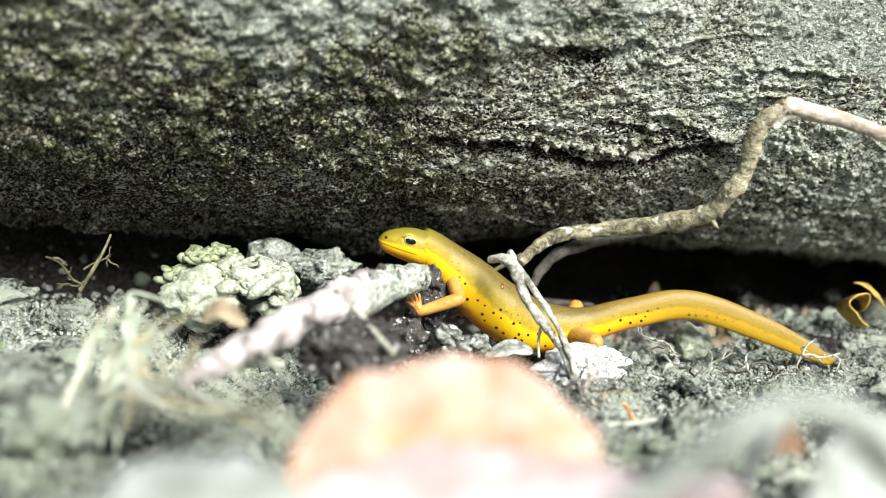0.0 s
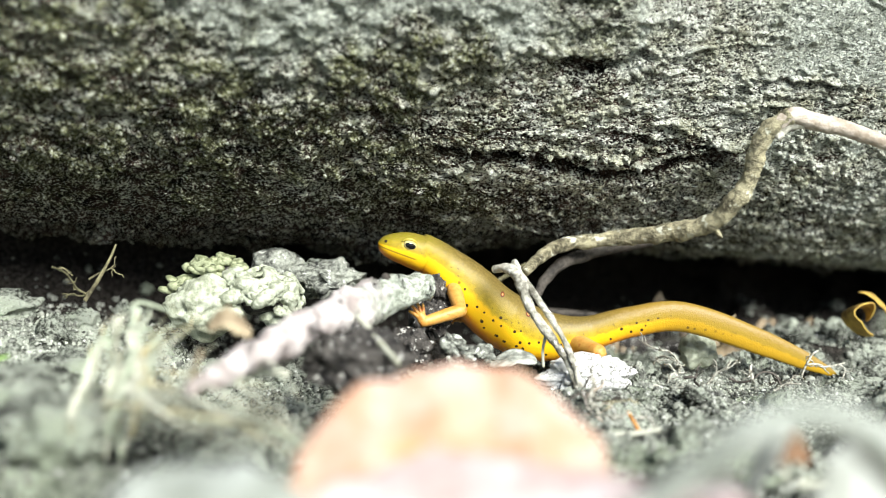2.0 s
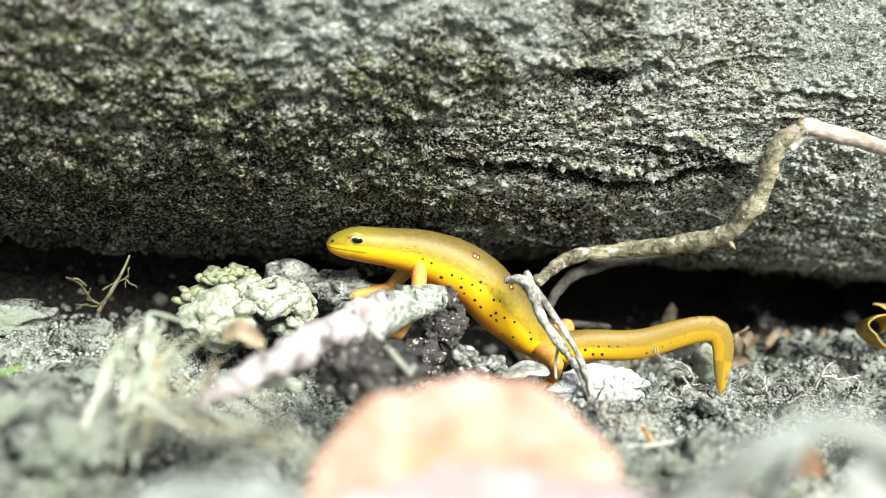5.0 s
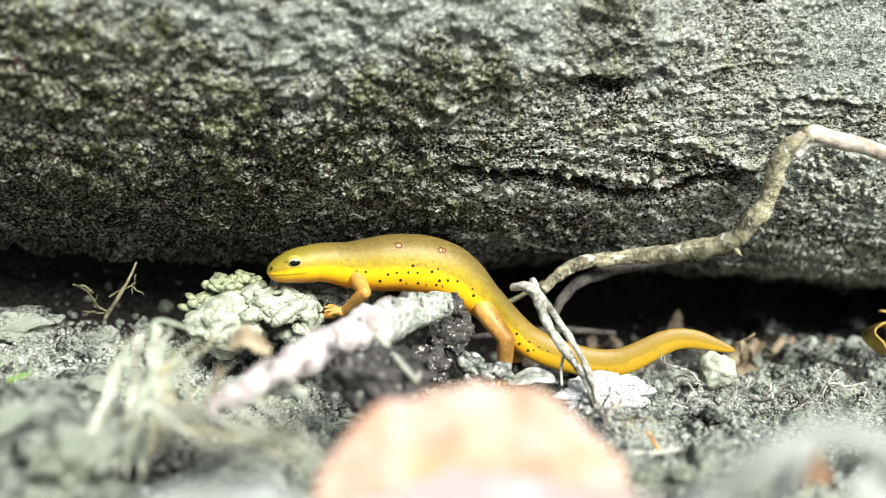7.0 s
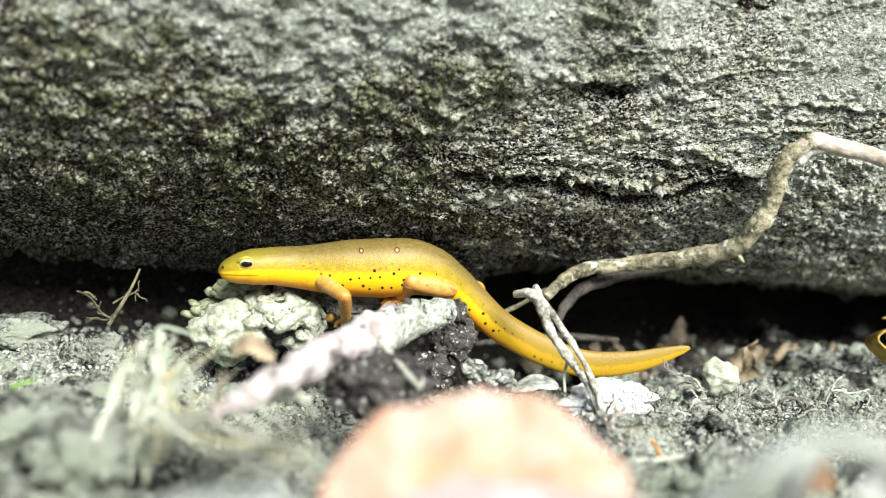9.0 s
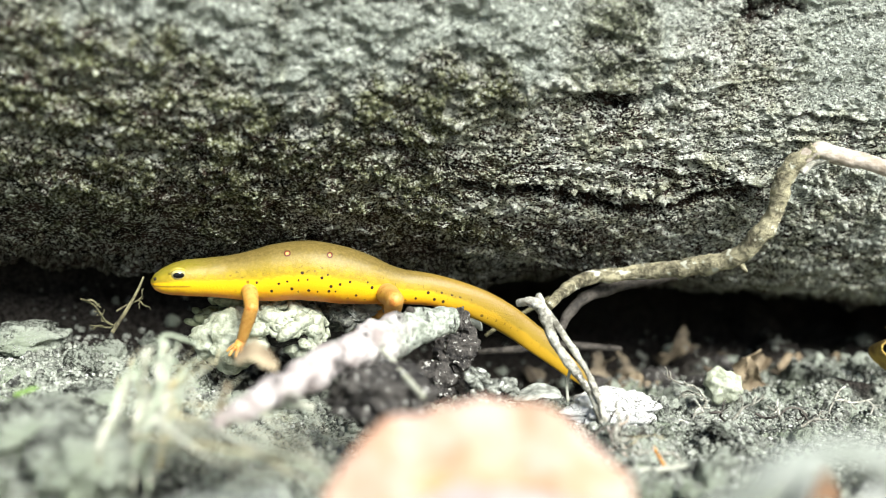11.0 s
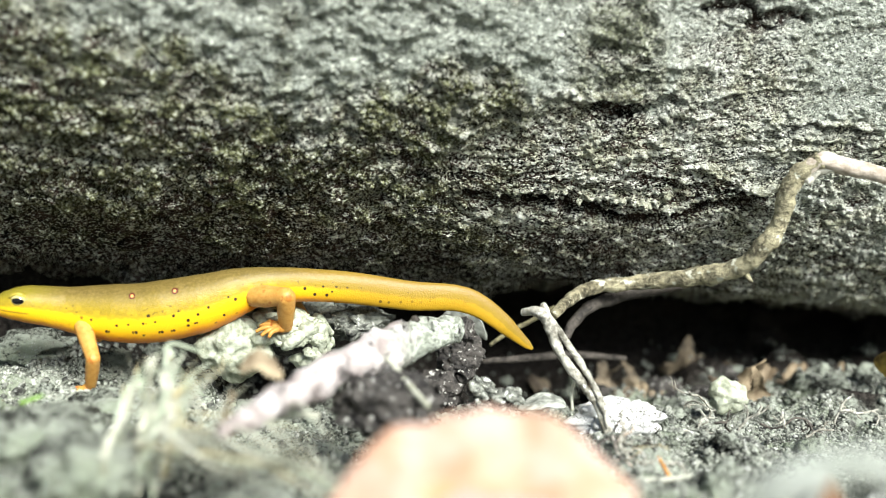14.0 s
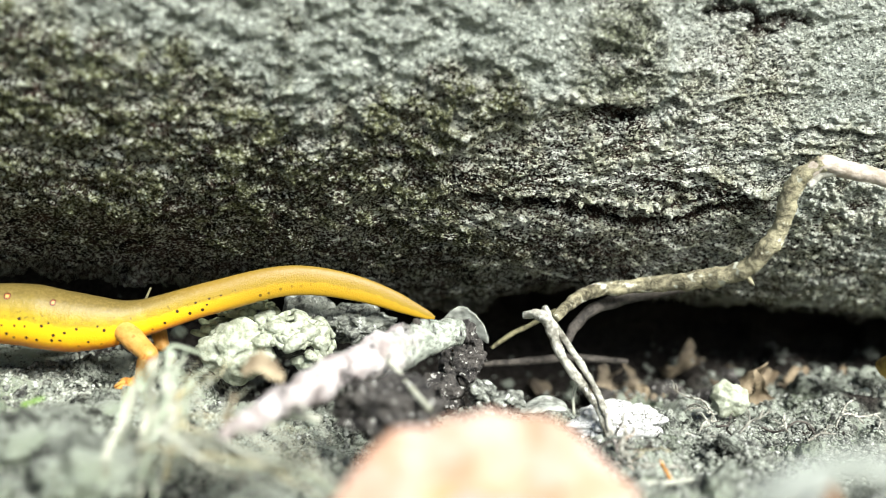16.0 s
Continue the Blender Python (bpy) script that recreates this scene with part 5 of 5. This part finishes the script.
stride(9, [(-37.8, -10.0, 22.3), (-30.3, -8.5, 22.3), (-22.4, -6.9, 21.8), (-14.3, -5.3, 21.6), (-7.7, -3.9, 21.4), (-2.1, -2.8, 18.7), (5.9, -1.2, 11.2), (16.7, 0.0, 5.9), (26.0, 0.0, 5.7), (35.4, 0.0, 8.1)],
       [(-21.7, -2.7, 13.4), (1.4, 1.9, 11.2)],
       [(-18.0, -13.9, 18.5), (-18.4, -9.3, 14.6), (-20.4, -12.0, 14.2)], [(-8.6, -7.6, 19.8), (-10.7, -3.0, 16.5), (-12.0, -5.8, 15.5)])
stride(11.5, [(-50.3, -12.5, 21.6), (-43.0, -11.0, 21.7), (-36.5, -9.7, 22.1), (-28.7, -8.1, 22.9), (-21.7, -6.7, 21.8), (-14.5, -5.3, 20.3), (-7.2, -3.8, 19.9), (0.9, -2.2, 16.8), (9.2, -0.6, 10.3), (17.9, 0.0, 1.8)],
       [(-32.2, -4.8, 15.7), (-18.3, -2.1, 15.7)],
       [(-33.5, -17.6, 18.5), (-35.4, -15.8, 13.1), (-35.7, -18.5, 11.2)], [(-12.9, -13.3, 19.0), (-12.5, -8.6, 15.3), (-12.1, -11.7, 14.1)])
stride(12, [(-52.8, -13.0, 21.0), (-45.9, -11.6, 21.2), (-38.8, -10.2, 21.7), (-30.6, -8.5, 22.7), (-23.0, -7.0, 21.7), (-15.9, -5.6, 20.2), (-8.0, -4.0, 19.6), (0.1, -2.4, 16.4), (8.8, -0.6, 9.8), (18.1, 0.0, 1.3)],
       [(-38.0, -6.0, 15.1), (-20.4, -2.5, 14.2)],
       [(-34.2, -16.9, 17.6), (-35.6, -14.0, 12.6), (-35.5, -17.0, 11.1)], [(-14.9, -13.8, 18.9), (-12.9, -9.1, 15.6), (-12.1, -12.1, 14.4)])
stride(12.5, [(-55.9, -13.6, 20.7), (-48.7, -12.1, 20.8), (-41.4, -10.7, 21.0), (-32.6, -8.9, 22.5), (-25.0, -7.4, 22.3), (-19.3, -6.3, 20.8), (-10.1, -4.4, 20.2), (-1.4, -2.7, 17.6), (8.3, -0.7, 10.8), (18.0, 0.0, 1.3)],
       [(-49.9, -8.4, 12.8), (-19.8, -2.4, 13.9)],
       [(-36.6, -16.6, 16.1), (-36.6, -11.8, 12.6), (-35.7, -14.4, 10.7)], [(-24.2, -13.0, 21.6), (-28.5, -9.9, 18.9), (-30.6, -12.4, 18.1)])
stride(13, [(-60.5, -14.5, 19.7), (-53.7, -13.1, 19.9), (-46.0, -11.6, 19.7), (-38.7, -10.1, 21.9), (-32.1, -8.8, 22.7), (-26.0, -7.6, 22.6), (-15.9, -5.6, 21.3), (-5.5, -3.5, 20.2), (4.1, -1.6, 14.3), (13.9, 0.0, 2.4)],
       [(-50.2, -8.4, 12.3), (-21.3, -2.7, 14.8)],
       [(-41.4, -18.4, 15.9), (-41.1, -14.5, 11.4), (-40.5, -17.1, 9.4)], [(-24.9, -15.8, 21.2), (-29.1, -14.1, 17.2), (-31.1, -16.6, 16.4)])
stride(13.5, [(-65.5, -15.5, 20.0), (-59.6, -14.3, 19.3), (-53.4, -13.1, 18.6), (-45.4, -11.5, 19.8), (-37.2, -9.8, 21.9), (-28.4, -8.1, 23.2), (-19.4, -6.3, 22.7), (-7.9, -4.0, 20.4), (2.7, -1.9, 14.4), (9.6, -0.5, 3.8)],
       [(-51.7, -8.7, 12.1), (-24.4, -3.3, 16.0)],
       [(-51.5, -20.6, 13.5), (-55.4, -20.3, 9.0), (-58.2, -21.4, 7.6)], [(-26.5, -15.8, 20.7), (-28.4, -12.0, 16.4), (-31.4, -13.3, 16.0)])
stride(14, [(-69.7, -16.3, 20.6), (-63.4, -15.1, 19.7), (-57.2, -13.8, 18.7), (-49.3, -12.3, 18.2), (-41.2, -10.6, 19.4), (-32.5, -8.9, 21.8), (-21.9, -6.8, 21.6), (-10.4, -4.5, 19.9), (-0.4, -2.5, 18.5), (9.1, -0.6, 10.9)],
       [(-57.2, -9.8, 14.0), (-27.1, -3.8, 16.4)],
       [(-54.0, -19.9, 12.8), (-55.8, -16.8, 8.0), (-58.6, -18.3, 7.1)], [(-27.6, -14.2, 21.0), (-28.4, -10.8, 16.1), (-31.6, -11.6, 15.8)])
stride(14.5, [(-74.3, -17.3, 21.9), (-67.9, -16.0, 20.6), (-60.7, -14.5, 19.4), (-52.9, -13.0, 18.6), (-45.0, -11.4, 19.6), (-36.3, -9.7, 21.6), (-26.3, -7.7, 22.3), (-15.0, -5.4, 20.0), (-2.2, -2.8, 18.6), (8.7, -0.7, 11.6)],
       [(-66.2, -11.6, 14.9), (-30.5, -4.5, 16.3)],
       [(-56.3, -16.7, 13.0), (-56.9, -15.1, 7.2), (-59.7, -16.6, 6.4)], [(-30.6, -10.5, 20.0), (-29.6, -6.9, 15.2), (-32.9, -7.7, 15.3)])
stride(15, [(-78.8, -18.2, 22.6), (-72.4, -16.9, 21.1), (-64.4, -15.3, 19.3), (-57.7, -13.9, 17.7), (-52.5, -12.9, 17.9), (-46.6, -11.7, 18.6), (-36.3, -9.7, 20.0), (-23.6, -7.1, 20.9), (-9.8, -4.4, 18.6), (6.8, -1.0, 17.0)],
       [(-71.0, -12.6, 14.5), (-42.2, -6.8, 12.5)],
       [(-60.3, -17.0, 12.9), (-58.1, -15.7, 7.4), (-61.1, -15.3, 6.1)], [(-45.3, -19.8, 17.3), (-50.4, -18.2, 14.5), (-50.9, -21.4, 13.8)])
stride(15.5, [(-83.0, -19.0, 20.6), (-76.6, -17.7, 19.9), (-69.1, -16.2, 19.5), (-62.0, -14.8, 18.8), (-55.2, -13.4, 17.8), (-47.8, -12.0, 17.9), (-38.6, -10.1, 19.9), (-26.5, -7.7, 22.0), (-12.3, -4.9, 19.1), (1.5, -2.1, 18.5)],
       [(-74.2, -13.2, 13.9), (-43.4, -7.1, 12.7)],
       [(-62.6, -19.6, 16.6), (-65.0, -16.6, 11.9), (-65.1, -19.9, 11.8)], [(-45.4, -19.4, 14.9), (-48.5, -17.5, 10.1), (-51.2, -18.9, 9.0)])
stride(16, [(-88.1, -20.0, 19.7), (-81.2, -18.6, 19.3), (-73.8, -17.2, 19.1), (-66.2, -15.6, 18.7), (-59.1, -14.2, 17.4), (-51.2, -12.6, 17.5), (-39.9, -10.4, 20.6), (-28.3, -8.1, 23.0), (-17.6, -5.9, 21.3), (-6.6, -3.7, 16.7)],
       [(-77.0, -13.8, 13.2), (-48.3, -8.1, 12.9)],
       [(-69.0, -24.0, 16.6), (-72.8, -22.4, 12.3), (-75.8, -22.1, 11.0)], [(-47.0, -17.7, 13.3), (-49.4, -14.4, 9.0), (-52.2, -15.8, 7.9)])


def between(t, k):
    """The centre line (k = 1) or the legs' joints (k = 2) at t, carried smoothly from stride to stride."""
    ts = [s[0] for s in STRIDES]
    i = min(max(int(np.searchsorted(ts, t, "right")) - 1, 0), len(ts) - 2)
    a, b = STRIDES[i], STRIDES[i + 1]
    h = b[0] - a[0]
    x = (t - a[0]) / h

    def slope(j):
        if j in (0, len(ts) - 1):
            return 0 * STRIDES[j][k]
        p, q, r = STRIDES[j - 1], STRIDES[j], STRIDES[j + 1]
        v0, v1 = (q[k] - p[k]) / (q[0] - p[0]), (r[k] - q[k]) / (r[0] - q[0])
        w = (r[0] - q[0]) / (r[0] - p[0])
        return np.where(v0 * v1 > 0, w * v0 + (1 - w) * v1, 0)
    m0, m1 = slope(i) * h, slope(i + 1) * h
    return (2 * x ** 3 - 3 * x ** 2 + 1) * a[k] + (x ** 3 - 2 * x ** 2 + x) * m0 + (3 * x ** 2 - 2 * x ** 3) * b[k] + (x ** 3 - x ** 2) * m1


def centre_line(t):
    """A function from mm behind the snout to the place on the centre line at t."""
    p = between(t, 1)
    e = np.vstack([2 * p[0] - p[1], p, 2 * p[-1] - p[-2]])
    q, marks = [], []
    for k in range(len(p) - 1):
        a, b, c, d = e[k:k + 4]
        x = np.linspace(0, 1, 16, endpoint=False)[:, None]
        marks.append(len(q) * 16)
        q.append(0.5 * (2 * b + (c - a) * x + (2 * a - 5 * b + 4 * c - d) * x ** 2 + (3 * b - a - 3 * c + d) * x ** 3))
    q = np.vstack(q + [p[-1:]])
    s = np.concatenate([[0], np.cumsum(np.linalg.norm(np.diff(q, axis=0), axis=1))])
    known = [s[0], s[marks[2]], s[marks[5]], s[-1]]

    def place(g):
        d = np.interp(g, [0, 14.2, 37.0, REST], known)
        return np.array([np.interp(d, s, q[:, j]) for j in range(3)])
    return place


def frame_along(x, up=(0, 0, 1)):
    x = Vector(x).normalized()
    y = Vector(up).cross(x).normalized()
    z = x.cross(y)
    return Matrix((x, y, z)).transposed().to_4x4()


def unit(v):
    return v / (np.linalg.norm(v) + 1e-9)


def two_bones(hip, ankle, bend):
    """The knee between hip and ankle, bent towards bend; a far ankle is drawn in to the leg's reach."""
    way = ankle - hip
    reach = min(max(np.linalg.norm(way), 3.5), (UPPER + LOWER) * 0.995)
    way = way / (np.linalg.norm(way) + 1e-9)
    along = (reach ** 2 + UPPER ** 2 - LOWER ** 2) / (2 * reach)
    out = bend - way * (bend @ way)
    out /= np.linalg.norm(out)
    return hip + way * along + out * math.sqrt(max(UPPER ** 2 - along ** 2, 0)), hip + way * reach


def motions():
    rows = {}
    steps = [k / 6 for k in range(97)]
    for t in steps:
        place = centre_line(t)
        root = Vector(place(24)) * MM
        rows.setdefault(newt, []).append((t, Matrix.Translation(root)))
        for ob, a, b, mid in BODY:
            if a == 0:
                p, q = place(0.3), place(9.0)
                m = p + (q - p) * (mid - 0.3) / 8.7
            else:
                p, q, m = place(a - 0.5), place(min(b + 0.5, REST)), place(mid)
            rows.setdefault(ob, []).append((t, Matrix.Translation(Vector(m) * MM - root) @ frame_along(q - p)))
        joints = between(t, 2)
        for key, s, low in ((("front", "near"), 14.2, 0.45), (("front", "far"), 14.2, 0.45), (("hind", "near"), 36.0, 0.35), (("hind", "far"), 36.0, 0.35)):
            turn = frame_along(place(s + 3) - place(s - 3))
            side = -1 if key[1] == "near" else 1
            wide, tall = np.interp(s, AT, WIDE), np.interp(s, AT, TALL)
            hip = place(s) + np.array(turn.to_3x3() @ Vector((0, side * wide * 0.72, -tall * low)))
            if side < 0:
                k = 2 if key[0] == "front" else 5
                knee = hip + UPPER * unit(joints[k] - hip)
                ankle = knee + LOWER * unit(joints[k + 1] - knee)
                out = joints[k + 2] - joints[k + 1]
                if key[0] == "front":
                    tucked = float(ramp(t, 7.0, 7.9) * ramp(t, 10.4, 9.2))
                    out = out * (1 - tucked) + np.array((-1.6, 2.4, -1.7)) * tucked
            else:
                early = float(ramp(t, 10.6, 9.4))
                bend = np.array((0.8, 0.5, 0.1)) * early + np.array((0.3, 1.0, 0.2)) * (1 - early)
                if key[0] == "hind":
                    bend = bend + np.array((0.6, 0.3, 2.2)) * float(ramp(t, 2.4, 1.0))
                knee, ankle = two_bones(hip, joints[0 if key[0] == "front" else 1], bend)
                out = np.array((-1.0, 0.45, -0.12)) + (ankle - knee) / LOWER * 0.25
            upper, lower, paw = LEGS[key]
            for ob, at, way in ((upper, hip, knee - hip), (lower, knee, ankle - knee), (paw, ankle, out)):
                guide = (0, 0, 1) if abs(Vector(way).normalized().z) < 0.97 else (1, 0, 0.2)
                if ob is paw and side < 0:
                    rest = float(ramp(t, 5.0, 6.4)) if key[0] == "front" else 1.0
                    guide = tuple(np.array((0.25, -1.0, 0.45)) * (1 - rest) + np.array((0.15, -0.5, 1.0)) * rest)
                elif ob is not paw:
                    guide = (0.1, 1.0, 0.2)
                rows.setdefault(ob, []).append((t, Matrix.Translation(Vector(at) * MM - root) @ frame_along(way, guide)))
    for ob, r in rows.items():
        walk(ob, r)


motions()
